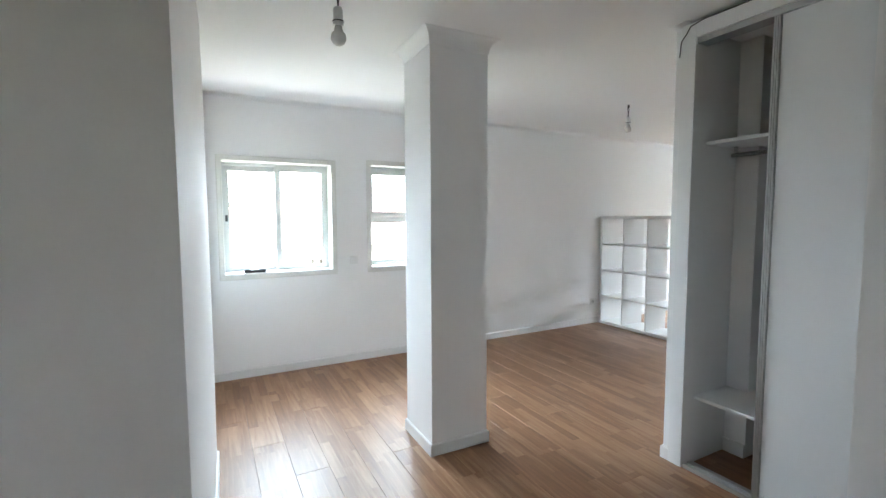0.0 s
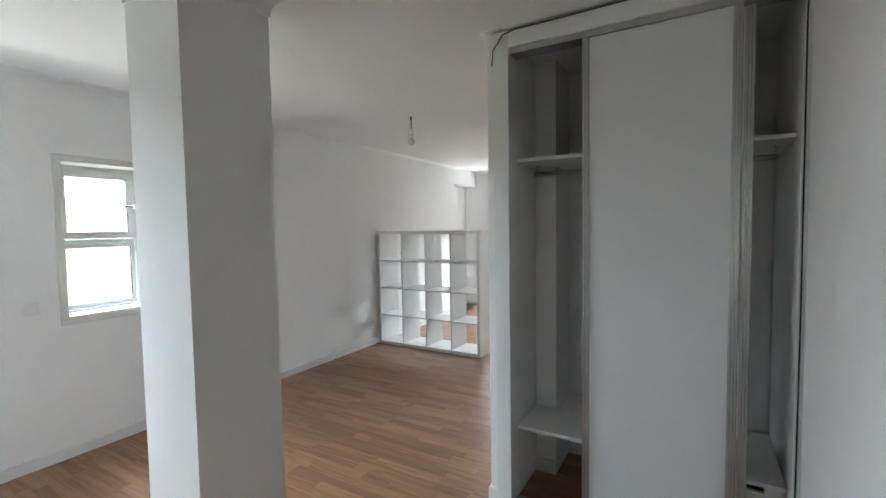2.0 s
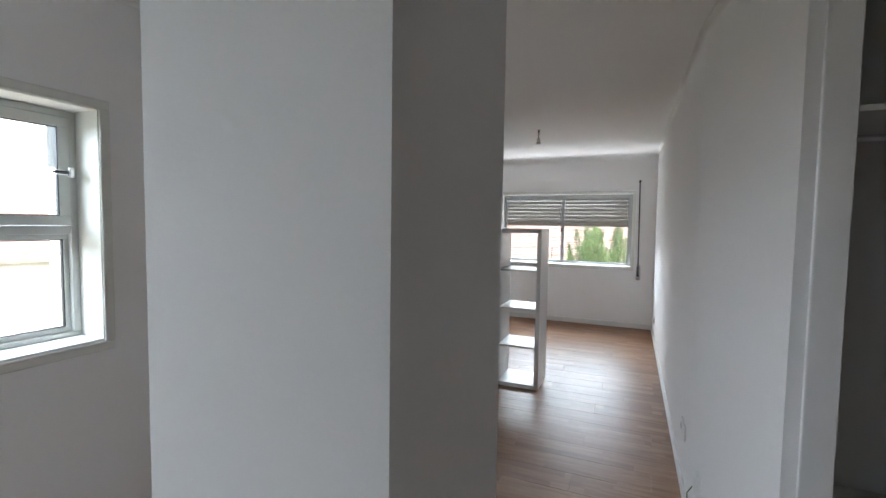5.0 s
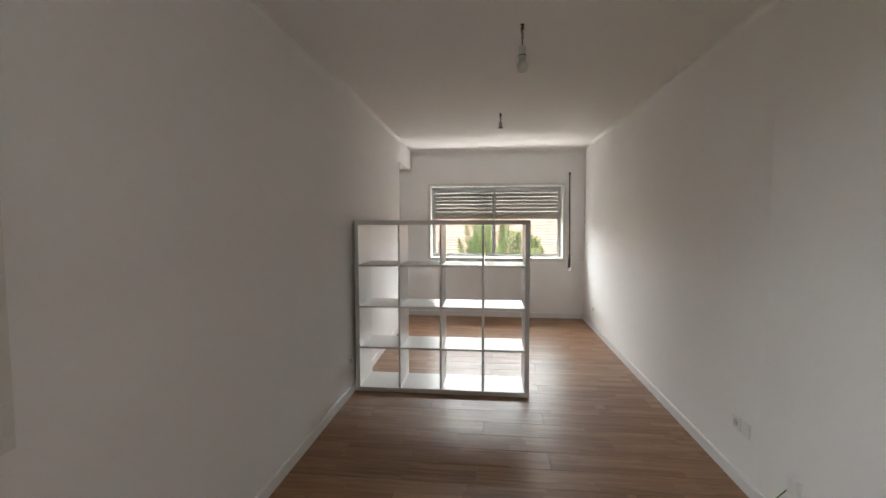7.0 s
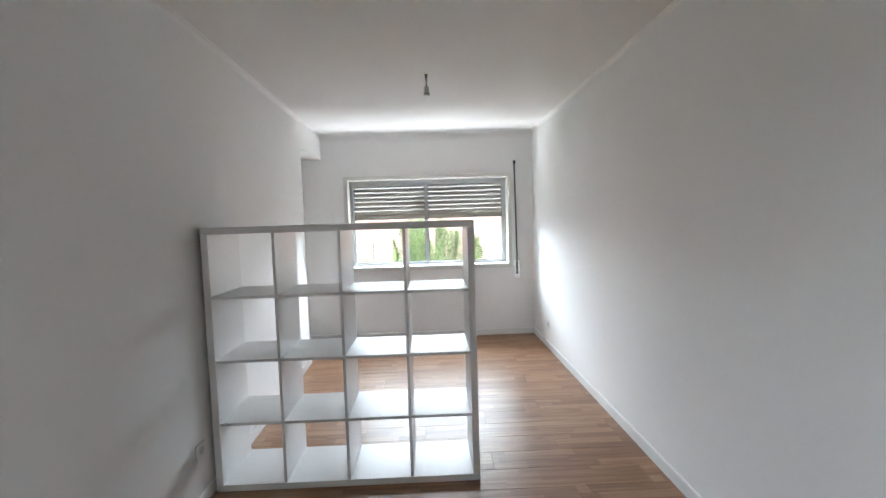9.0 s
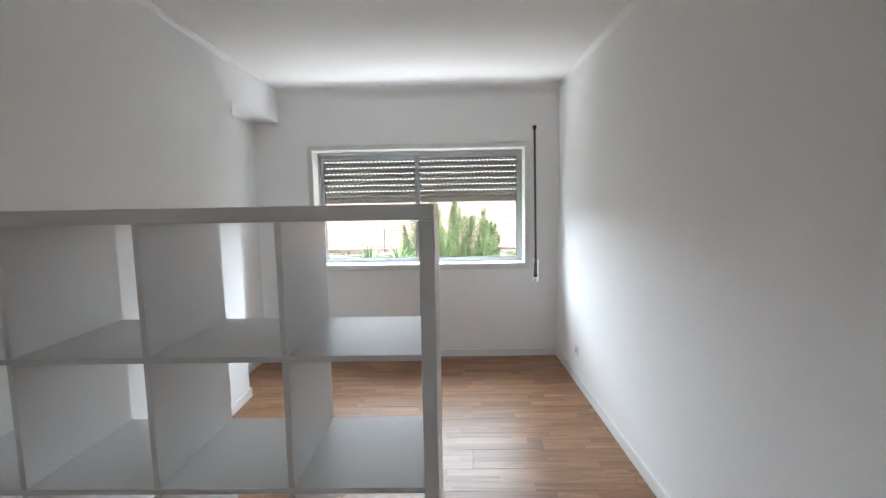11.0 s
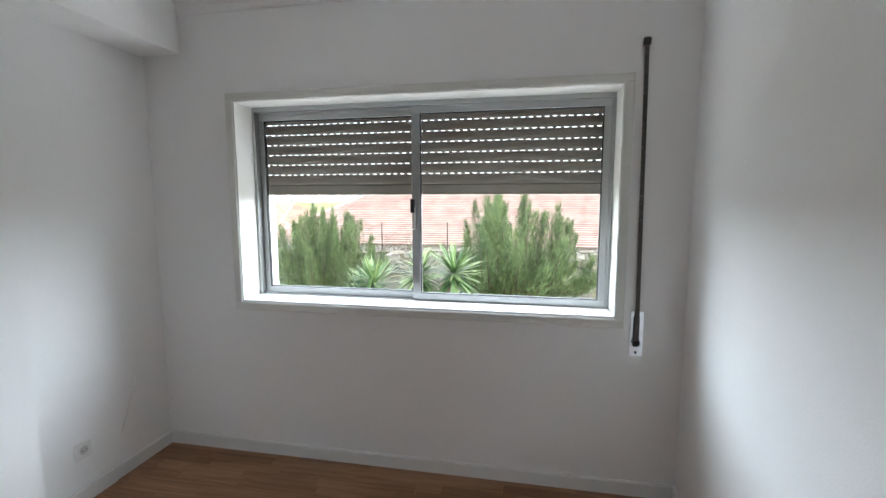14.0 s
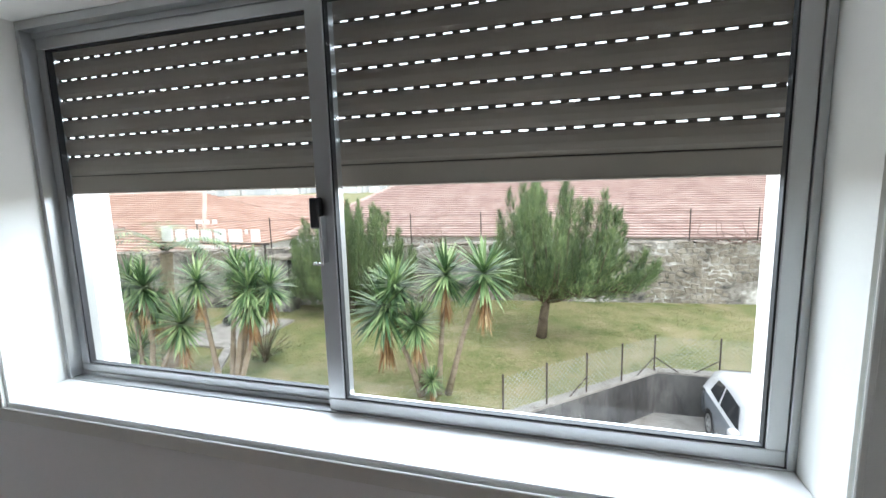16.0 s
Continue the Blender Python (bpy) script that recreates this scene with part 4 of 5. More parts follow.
def warehouse(label, x0, x1, y0, y1, eave, ridge, hip0, hip1, tiles, courses=30):
    w = thing("warehouse", ((x0 + x1) / 2, (y0 + y1) / 2, GZ), label, "building", "low tiled warehouses")
    part("walls", boxes((x0 + 0.3, x1 - 0.3, y0 + 0.3, y1 - 0.3, GZ - 0.1, eave - 0.05)), STUCCO, w)
    xm = (x0 + x1) / 2
    ra, rb = (xm, y0 + hip0, ridge), (xm, y1 - hip1, ridge)
    bm = bmesh.new()
    tiled_slope(bm, (x0, y0, eave), (x0, y1, eave), ra, rb, courses)
    tiled_slope(bm, (x1, y0, eave), (x1, y1, eave), ra, rb, 8)
    tiled_slope(bm, (x0, y0, eave), (x1, y0, eave), ra, ra, courses)
    tiled_slope(bm, (x0, y1, eave), (x1, y1, eave), rb, rb, courses)
    tagged(part("roof", bm, tiles, w, "stepped courses of clay tiles"), kind="stuff")
    bm = bmesh.new()
    for a, b in ((ra, rb), ((x0, y0, eave), ra), ((x0, y1, eave), rb)):
        a, b = Vector(a), Vector(b)
        k = max(3, int((b - a).length / 0.45))
        for i in range(k):
            rod(bm, a.lerp(b, i / k) + Vector((0, 0, 0.03)), a.lerp(b, (i + 1.1) / k) + Vector((0, 0, 0.05)), 0.13, 0.11, seg=7)
    tagged(part("ridge_tile", bm, tiles, w), kind="stuff")
    return w


warehouse("long low warehouse with a faded pink tiled roof", 27.6, 40.0, -34.0, 17.5, -0.95, 1.60, 6.0, 4.2, TILE, 26)
warehouse("low warehouse with an orange tiled roof beside the garden", 21.6, 33.0, 17.0, 44.0, -1.1, 1.42, 5.2, 5.0, TILE_B, 26)
warehouse("farther warehouse with an old orange tiled roof", 40.0, 54.0, 24.0, 70.0, -1.4, 0.85, 2.0, 6.0, TILE_B, 20)

# white sign on posts in front of the orange roof: plain letter-sized blocks
SIGNW = surface("white_sign", (0.85, 0.85, 0.83), 0.5, vary=0.03)
sign = thing("roof_sign", (20.9, 16.0, -0.6), "row of big white letter blocks above the garden wall", "sign")
yy = 18.35
for wdt, hgt in ((0.56, 0.62), (0.46, 0.48), (0.52, 0.48), (0.48, 0.48), (0.52, 0.48), (0.60, 0.48), (0.12, 0.18), (0.40, 0.48)):
    z = -0.40 + (0.3 if hgt < 0.3 else 0.0)
    part("letter_block", boxes((20.9, 20.96, yy - wdt, yy, z, z + hgt), bevel=0.02), SIGNW, sign)
    yy -= wdt + 0.14
for k, (a, b) in enumerate(((16.6, 16.3), (16.15, 15.95), (15.8, 15.6))):
    part("small_letter", boxes((20.9, 20.94, b, a, 0.30, 0.46)), SIGNW, sign)
for k in range(11):
    part("small_letter", boxes((20.9, 20.94, 17.2 - k * 0.2 - 0.14, 17.2 - k * 0.2, -0.66, -0.53)), SIGNW, sign)
part("rail", boxes((20.97, 21.02, 13.4, 18.5, -0.50, -0.44)), IRON, sign)
for y in (13.6, 15.2, 16.8, 18.3):
    part("post", boxes((20.97, 21.03, y - 0.03, y + 0.03, GZ, -0.44)), IRON, sign)

# town far off
rng = random.Random(11)
bm = bmesh.new()
for k in range(170):
    y = rng.uniform(-150, 620)
    x = rng.uniform(420, 560)
    wd, hh = rng.uniform(6, 22), rng.uniform(4, 15) * (2.4 if rng.random() < 0.06 else 1)
    box(bm, x, x + 8, y, y + wd, GZ, GZ + hh)
# distance haze is painted in: pale bluish grey for houses and hills
HAZE_TINT = mix_material("haze_tinted_distance", [(0.3, (0.52, 0.54, 0.57)), (0.7, (0.72, 0.72, 0.72))], 0.02, 3, 0.95, 0, 0.2, island=0.5)
tagged(new("far_town", mesh_of("far_town", bm, HAZE_TINT)), "houses on the horizon, haze painted into their pale colour", "town", kind="stuff")
bm = bmesh.new()
ring = [(700, -700 + 1400 * i / 60) for i in range(61)]
lo = [bm.verts.new((x, y, GZ - 1)) for x, y in ring]
hi = [bm.verts.new((x, y, GZ + 7 + 9 * noise.noise(Vector((y * 0.006, 3, 0))) + 4 * noise.noise(Vector((y * 0.03, 7, 0))))) for x, y in ring]
for i in range(60):
    bm.faces.new((lo[i], lo[i + 1], hi[i + 1], hi[i]))
structure("backdrop", bm, HAZE_TINT, "low hills, haze painted into their pale colour", "hill")


# ---- plants ----
class Leaves:
    """Collects leaf blades as one mesh."""

    def __init__(self):
        self.v, self.f = [], []

    def blade(self, p, d, length, width, droop, segs=3, twist=None):
        d = d.normalized()
        side = (twist or d.cross(Vector((0, 0, 1)))).normalized() if (twist or abs(d.z) < 0.98) else Vector((1, 0, 0))
        q, rows = p.copy(), []
        for i in range(segs + 1):
            t = i / segs
            w = width * (0.55 + 0.9 * t) * (1 - t) ** 0.7 if t < 1 else 0.0
            rows.append((q - side * w / 2, q + side * w / 2))
            d = (d + Vector((0, 0, -droop / segs))).normalized()
            q = q + d * (length / segs)
        k = len(self.v)
        for a, b in rows[:-1]:
            self.v += [a, b]
        self.v.append(rows[-1][0])
        for i in range(segs - 1):
            self.f.append((k + 2 * i, k + 2 * i + 1, k + 2 * i + 3, k + 2 * i + 2))
        self.f.append((k + 2 * segs - 2, k + 2 * segs - 1, k + 2 * segs))

    def put(self, name, material, parent, label=""):
        me = bpy.data.meshes.new(name)
        me.from_pydata([tuple(p) for p in self.v], [], self.f)
        me.materials.append(material)
        ob = new(name, me)
        ob.parent = parent
        ob.matrix_parent_inverse = Matrix.Translation(parent.location).inverted()
        return tagged(ob, label)


def away(rng, up0=-1.0, up1=1.0):
    a, z = rng.uniform(0, 2 * math.pi), rng.uniform(up0, up1)
    r = math.sqrt(max(0, 1 - z * z))
    return Vector((r * math.cos(a), r * math.sin(a), z))


def yucca_head(green, dry, c, size, rng, count=190):
    for k in range(count):
        d = away(rng, -0.75, 1.0)
        green.blade(c + Vector((0, 0, d.z * 0.08 * size)), d, size * rng.uniform(0.75, 1.05), 0.058 * size / 0.6, rng.uniform(0.05, 0.6), 3)
    for k in range(count // 2):
        a = rng.uniform(0, 2 * math.pi)
        d = Vector((math.cos(a) * 0.45, math.sin(a) * 0.45, -1))
        dry.blade(c - Vector((0, 0, rng.uniform(0.25, 0.75) * size)), d, size * rng.uniform(0.4, 0.8), 0.045, 0.3, 2)


def yucca(base, heads, label, seed, size=0.76):
    rng = random.Random(seed)
    y = thing("yucca", base, label, "plant", "yuccas in the garden")
    green, dry, bm = Leaves(), Leaves(), bmesh.new()
    b = Vector(base)
    for hx, hy, hz, s in heads:
        h = Vector((hx, hy, hz))
        st = b + Vector((rng.uniform(-0.15, 0.15), (hy - base[1]) * 0.25, 0))
        mid = st.lerp(h, 0.5) + Vector((rng.uniform(-0.08, 0.08), (hy - base[1]) * -0.06, -0.05))
        tube(bm, [st, st.lerp(mid, 0.5), mid, mid.lerp(h, 0.5), h], [0.085, 0.065, 0.055, 0.05, 0.04], 9)
        yucca_head(green, dry, h, size * s, rng)
    part("trunk", bm, BARK_Y, y, "slender pale trunks", smooth=True)
    green.put("crown", BLADES, y, "spiky green leaf rosettes")
    dry.put("dead_leaves", DRY, y, "hanging dry brown leaves")


yucca((16.2, 5.6, GZ), [(16.1, 6.68, -1.25, 1.5), (16.3, 6.5, -0.75, 1.2), (16.0, 5.9, -1.5, 1.0), (16.3, 5.3, -0.45, 1.2), (16.2, 4.42, -0.38, 1.3), (15.9, 5.55, -2.75, 0.5)], "clump of yuccas with leaning pale trunks", 21)
yucca((15.0, 10.3, GZ), [(15.0, 9.4, -0.62, 1.1), (15.3, 9.95, -0.3, 0.95), (14.9, 10.65, -0.48, 0.95), (15.2, 9.0, -0.6, 0.95), (15.1, 9.45, -0.95, 1.0), (15.4, 9.6, -0.35, 0.9)], "leaning yucca with a broad green head", 22)
yucca((14.6, 12.0, GZ), [(15.0, 12.36, -0.72, 1.1), (14.9, 11.23, -1.5, 1.15), (14.9, 12.62, -2.3, 1.0), (15.2, 13.0, -0.65, 1.1), (15.3, 12.5, -1.2, 1.0)], "dense yucca clump beside the house", 23)


def palm(base, top, seed):
    rng = random.Random(seed)
    p = thing("palm", base, "small palm with arching feather fronds", "plant")
    bm = bmesh.new()
    tube(bm, [base, Vector(base).lerp(Vector(top), 0.5), top], [0.22, 0.18, 0.15], 10)
    part("trunk", bm, BARK_Y, p)
    lv = Leaves()
    for k in range(17):
        a = k * 2.4 + rng.uniform(-0.2, 0.2)
        d = Vector((math.cos(a) * 0.7, math.sin(a) * 0.7, rng.uniform(0.5, 1.3))).normalized()
        q = Vector(top)
        for i in range(22):
            d = (d + Vector((0, 0, -0.075))).normalized()
            q = q + d * 0.085
            s = d.cross(Vector((0, 0, 1))).normalized()
            for sg in (-1, 1):
                lv.blade(q, s * sg + d * 0.7 + Vector((0, 0, 0.15)), 0.46 * (1 - abs(i - 9) / 22), 0.06, 0.5, 2)
    lv.put("fronds", BLADES, p, "feathery green fronds")


palm((16.2, 13.2, GZ), (16.2, 12.9, -0.05), 31)


def conifer(base, height, reach, seed, label, plumes=66, clear=0.2, skirt=0.0):
    """Limbs that leave a short trunk, bend upwards and end in separate feathery spires.
    reach: how far the crown goes to -x, +x, -y and +y; skirt: how far low limbs hang outwards."""
    rng = random.Random(seed)
    t = thing("conifer", base, label, "tree", "conifers on the lawn")
    bm = bmesh.new()
    b = Vector(base)
    tube(bm, [b, b + Vector((0.02, -0.06, height * 0.12)), b + Vector((0.05, -0.16, height * 0.27)), b + Vector((0.05, -0.1, height * 0.6))], [0.17, 0.14, 0.12, 0.04], 9)
    lv = Leaves()
    for k in range(plumes):
        a = k * 2.39996 + rng.uniform(-0.25, 0.25)
        f = math.sqrt((k + 0.4) / plumes)
        rx, ry = reach[1] if math.cos(a) > 0 else reach[0], reach[3] if math.sin(a) > 0 else reach[2]
        out = Vector((rx * math.cos(a), ry * math.sin(a), 0)) * f * rng.uniform(0.85, 1.05)
        top = height * (1.0 - 0.52 * f ** 2.4) * rng.uniform(0.86, 1.02)
        low = k % 3 == 0 and f > 0.55
        if low:
            top = height * rng.uniform(clear + 0.12, clear + 0.26)
        foot = b + Vector((0.03, -0.12, height * rng.uniform(clear * 0.8, clear + 0.14)))
        tip = b + out + Vector((0, 0, top))
        mid = b + out * (0.6 if low else 0.82) + Vector((0, 0, height * clear + (0.25 if low else 0.30) * (top - height * clear) - (skirt if low else 0.0)))
        spine = [foot, foot.lerp(mid, 0.55) + Vector((0, 0, -0.06)), mid, mid.lerp(tip, 0.5) + Vector((0, 0, 0.05)), tip]
        tube(bm, spine, [0.05, 0.04, 0.028, 0.016, 0.006], 5)
        length = (tip - mid).length + (mid - foot).length * 0.5
        fat = rng.uniform(0.27, 0.42)
        for i in range(int(70 + 65 * length)):
            u = rng.random() ** 0.85
            if u < 0.35:
                p, ax = foot.lerp(mid, 0.45 + 0.55 * u / 0.35), (mid - foot).normalized()
                w = fat * (0.5 + 1.4 * u)
            else:
                v = (u - 0.35) / 0.65
                p, ax = mid.lerp(tip, v), (tip - mid).normalized()
                w = fat * (1 - v) ** 0.7 + 0.03
            r = away(rng)
            r = (r - ax * r.dot(ax)) * w * rng.uniform(0.3, 1.0)
            up = (ax * 0.8 + Vector((0, 0, 0.7)) + r * (0.9 / max(w, 0.1))).normalized()
            p = p + r
            for q in range(9):
                lv.blade(p + up * rng.uniform(-0.02, 0.2), (up + away(rng) * 0.5).normalized(), rng.uniform(0.10, 0.20), 0.028, 0.0, 1, twist=away(rng))
    part("trunk", bm, BARK, t, "brown trunk and limbs", smooth=True)
    lv.put("crown", NEEDLES, t, "feathery upright green foliage")


conifer((20.62, 3.47, GZ), 4.95, (2.0, 2.0, 3.6, 1.85), 41, "rounded green conifer with a short bare trunk", clear=0.27, skirt=0.1)
conifer((22.0, 10.7, GZ), 4.35, (1.8, 1.6, 2.9, 2.7), 42, "broad green conifer by the garden wall", 78, clear=0.10)


def shrub(base, r, seed, label):
    rng = random.Random(seed)
    s = thing("shrub", base, label, "shrub")
    bm = bmesh.new()
    lv = Leaves()
    for k in range(40):
        d = away(rng, 0.25, 1.0)
        tip = Vector(base) + Vector((d.x * r, d.y * r, d.z * r * 1.5))
        tube(bm, [base, Vector(base).lerp(tip, 0.5) + Vector((0, 0, 0.1)), tip], [0.02, 0.012, 0.004], 4)
        for i in range(30):
            p = Vector(base).lerp(tip, rng.uniform(0.3, 1.0))
            lv.blade(p, away(rng, -0.2, 1), rng.uniform(0.08, 0.15), 0.03, 0.2, 2)
    part("stems", bm, BARK, s)
    lv.put("leaves", NEEDLES, s)


shrub((17.0, 10.76, GZ), 0.85, 51, "small rounded shrub on the lawn")

# concrete slab and path edge in the garden
structure("path", boxes((17.6, 20.5, 12.2, 14.6, GZ - 0.05, GZ + 0.08), bevel=0.02), PAVING, "concrete slab at the end of a garden path", "path")
structure("kerb", prism([(15.4, 11.05), (17.9, 12.55), (17.75, 12.75), (15.25, 11.25)], GZ - 0.05, GZ + 0.06), PAVING, "pale concrete edging of a garden path", "kerb")
pipe = thing("drain_pipe", (19.6, 14.2, GZ + 0.08), "short grey concrete drain pipe lying on the slab", "pipe")
bm = bmesh.new()
axis = Vector((-1.0, -0.5, 0)).normalized()
mid = Vector((19.6, 14.2, GZ + 0.26))
rings = []
for s_, r in ((-0.3, 0.17), (0.3, 0.17), (0.3, 0.13), (-0.3, 0.13)):
    u = axis.cross(Vector((0, 0, 1)))
    rings.append([bm.verts.new(mid + axis * s_ + (u * math.cos(k * math.pi / 9) + Vector((0, 0, 1)) * math.sin(k * math.pi / 9)) * r) for k in range(18)])
for k in range(4):
    for q in range(18):
        bm.faces.new((rings[k][q], rings[k][(q + 1) % 18], rings[(k + 1) % 4][(q + 1) % 18], rings[(k + 1) % 4][q]))
bmesh.ops.recalc_face_normals(bm, faces=bm.faces[:])
part("pipe_body", bm, CONCRETE, pipe, smooth=False)
gate = thing("garden_pier", (21.9, 13.5, GZ), "square old rendered pier with a capstone against the garden wall", "pier")
part("shaft", boxes((21.55, 22.25, 13.08, 13.92, GZ - 0.1, -1.16), bevel=0.02), PLASTER, gate)
part("capstone", boxes((21.47, 22.33, 12.98, 14.02, -1.159, -1.03), bevel=0.03), STONE, gate, "grey capstone")

# fence round the yard
yf = thing("yard_fence", (18.3, 0.6, GZ), "low chain-link fence on thin iron posts round the yard", "fence")
pts = [(18.35, -5.5), (18.35, -2.6), (18.35, -0.75), (18.32, 0.66), (17.55, 1.48), (16.8, 2.28), (16.05, 3.1), (15.3, 3.9)]
for x, y in pts:
    bm = bmesh.new()
    rod(bm, (x, y, GZ), (x, y, GZ + 1.05), 0.02, seg=6)
    part("post", bm, IRON, yf)
for (x, y), (dx, dy) in (((18.32, 0.66), (-0.45, 0.5)), ((18.32, 0.66), (0, -0.6)), ((18.35, -0.75), (0, 0.6)), ((16.8, 2.28), (-0.35, 0.4))):
    bm = bmesh.new()
    rod(bm, (x, y, GZ + 0.5), (x + dx, y + dy, GZ + 0.1), 0.014, seg=6)
    part("brace", bm, IRON, yf)
bm = bmesh.new()
for (ax, ay), (bx, by) in zip(pts, pts[1:]):
    a, b = Vector((ax, ay, GZ + 0.12)), Vector((bx, by, GZ + 0.12))
    L = (b - a).length
    for k in range(int(L / 0.11) + 9):
        for sg in (0, 1):
            s0, s1 = k * 0.11 - 0.9 * sg, k * 0.11 - 0.9 * (1 - sg)
            lo_s, hi_s = max(0, min(s0, s1)), min(L, max(s0, s1))
            if hi_s - lo_s < 0.05:
                continue
            def at(s):
                return a.lerp(b, s / L) + Vector((0, 0, 0.88 * (s - s0) / (s1 - s0)))
            rod(bm, at(lo_s), at(hi_s), 0.0036, seg=3, caps=False)
tagged(part("mesh", bm, GALV, yf, "thin galvanised wire mesh"), kind="stuff")


# ---- parked car ----
# one silver in two tones: darker flanks, roof paler for the sky's reflection
CAR = surface("silver_paint", (0.36, 0.40, 0.44), 0.25, metal=0.55, vary=0.03, bump=0)
CAR_SKY = surface("silver_paint_sky_lit", (0.78, 0.80, 0.82), 0.2, metal=0.2, vary=0.02, bump=0)
DGLASS = surface("dark_car_glass", (0.02, 0.025, 0.03), 0.06, vary=0.1, bump=0)
TYRE = surface("tyre", (0.02, 0.02, 0.02), 0.85, vary=0.2)
RIM = surface("alloy_rim", (0.55, 0.56, 0.57), 0.3, metal=0.9, bump=0)


def car(x0, y0, z0):
    """A small hatchback with its tail at x0, its nose towards -x, its left flank at y0."""
    c = thing("parked_car", (x0 - 1.95, y0 - 0.84, z0), "silver five-door hatchback parked in the yard", "car")
    W = 1.68

    def loft(rows, low, material, name, label=""):
        """rows of (x back from the tail, z low, z high); the top is drawn in; low: 1 for the body, 0 for the cabin."""
        bm = bmesh.new()
        rings = []
        for x, zl, zh, ins in rows:
            X = x0 - x
            ring = []
            for yy, zz in ((0.03 * low, zl), (0.0, zl + 0.12 * low), (ins * (1 - low) * 0.42, zl + (zh - zl) * 0.5), (ins * 0.85, zh - 0.04), (ins + 0.09, zh), (W - ins - 0.09, zh), (W - ins * 0.85, zh - 0.04), (W - ins * (1 - low) * 0.42, zl + (zh - zl) * 0.5), (W, zl + 0.12 * low), (W - 0.03 * low, zl)):
                ring.append(bm.verts.new((X, y0 - yy, z0 + zz)))
            rings.append(ring)
        for a, b in zip(rings, rings[1:]):
            for k in range(10):
                bm.faces.new((a[k], a[(k + 1) % 10], b[(k + 1) % 10], b[k]))
        bm.faces.new(rings[0]), bm.faces.new(rings[-1])
        bmesh.ops.recalc_face_normals(bm, faces=bm.faces[:])
        return part(name, bm, material, c, label, smooth=True)

    loft([(0.0, 0.35, 0.72, 0.08), (0.05, 0.24, 0.90, 0.05), (0.35, 0.22, 0.95, 0.03), (1.2, 0.20, 0.95, 0.02), (2.6, 0.20, 0.93, 0.02), (3.2, 0.22, 0.88, 0.05), (3.7, 0.24, 0.74, 0.10), (3.88, 0.3, 0.6, 0.16)], 1, CAR, "body", "silver body")
    loft([(0.10, 0.90, 1.05, 0.10), (0.30, 0.90, 1.40, 0.20), (0.7, 0.90, 1.50, 0.22), (1.5, 0.90, 1.53, 0.22), (2.1, 0.90, 1.46, 0.22), (2.55, 0.90, 1.15, 0.14), (2.95, 0.88, 0.93, 0.06)], 0, CAR_SKY, "cabin", "roof and pillars, silver made pale for sky reflection")
    for side in (0, 1):
        def Y(i):
            return y0 - i if side == 0 else y0 - W + i
        for n, q in (("rear_window", [(0.56, 1.03), (1.12, 1.0), (1.12, 1.37), (0.74, 1.34)]), ("front_window", [(1.22, 1.0), (2.22, 1.0), (1.92, 1.34), (1.22, 1.37)])):
            bm = bmesh.new()
            v = []
            for off in (0.0, 0.012):
                for x, z in q:
                    ins = (z - 0.9) / 0.6 * 0.17 - 0.012 + off
                    v.append(bm.verts.new((x0 - x, Y(ins), z0 + z)))
            bm.faces.new(v[:4]), bm.faces.new(v[4:])
            for k in range(4):
                bm.faces.new((v[k], v[(k + 1) % 4], v[4 + (k + 1) % 4], v[4 + k]))
            bmesh.ops.recalc_face_normals(bm, faces=bm.faces[:])
            part(n, bm, DGLASS, c, "dark side window")
        part("mirror", boxes((x0 - 2.42, x0 - 2.26, *sorted((Y(0.0), Y(-0.18))), z0 + 0.95, z0 + 1.08), bevel=0.03), CAR_SKY, c, "door mirror in the sky-lit pale silver")
        part("door_handle", boxes((x0 - 1.35, x0 - 1.2, *sorted((Y(-0.02), Y(0.01))), z0 + 0.82, z0 + 0.85), bevel=0.005), CAR, c)
        for x in (0.68, 3.12):
            bm = bmesh.new()
            rod(bm, (x0 - x, Y(-0.012), z0 + 0.31), (x0 - x, Y(0.2), z0 + 0.31), 0.31, seg=28)
            wheel = part("wheel", bm, TYRE, c, "black tyre")
            bm = bmesh.new()
            rod(bm, (x0 - x, Y(-0.02), z0 + 0.31), (x0 - x, Y(-0.01), z0 + 0.31), 0.20, seg=24)
            part("rim", bm, RIM, wheel, "alloy rim")
            # black discs on the solid rim, for the shade in its openings
            for k in range(5):
                a = 2 * math.pi * k / 5
                bm = bmesh.new()
                rod(bm, (x0 - x + 0.11 * math.cos(a), Y(-0.024), z0 + 0.31 + 0.11 * math.sin(a)), (x0 - x + 0.11 * math.cos(a), Y(-0.019), z0 + 0.31 + 0.11 * math.sin(a)), 0.032, seg=8)
                part("rim_opening_shade", bm, TYRE, wheel)
    for n, q in (("windscreen", ((2.16, 1.40, 0.30), (2.84, 0.99, 0.16))), ("rear_screen", ((0.30, 1.37, 0.30), (0.13, 1.08, 0.22)))):
        bm = bmesh.new()
        (xa, za, ia), (xb, zb, ib) = q
        sx = -1 if n == "windscreen" else 1
        v = [bm.verts.new((x0 - x + sx * o, y0 - y, z0 + z + o)) for o in (0.03, 0.015) for x, y, z in ((xa, ia, za), (xa, W - ia, za), (xb, W - ib, zb), (xb, ib, zb))]
        bm.faces.new(v[:4]), bm.faces.new(v[4:])
        for k in range(4):
            bm.faces.new((v[k], v[(k + 1) % 4], v[4 + (k + 1) % 4], v[4 + k]))
        bmesh.ops.recalc_face_normals(bm, faces=bm.faces[:])
        part(n, bm, DGLASS, c, "dark glass screen")
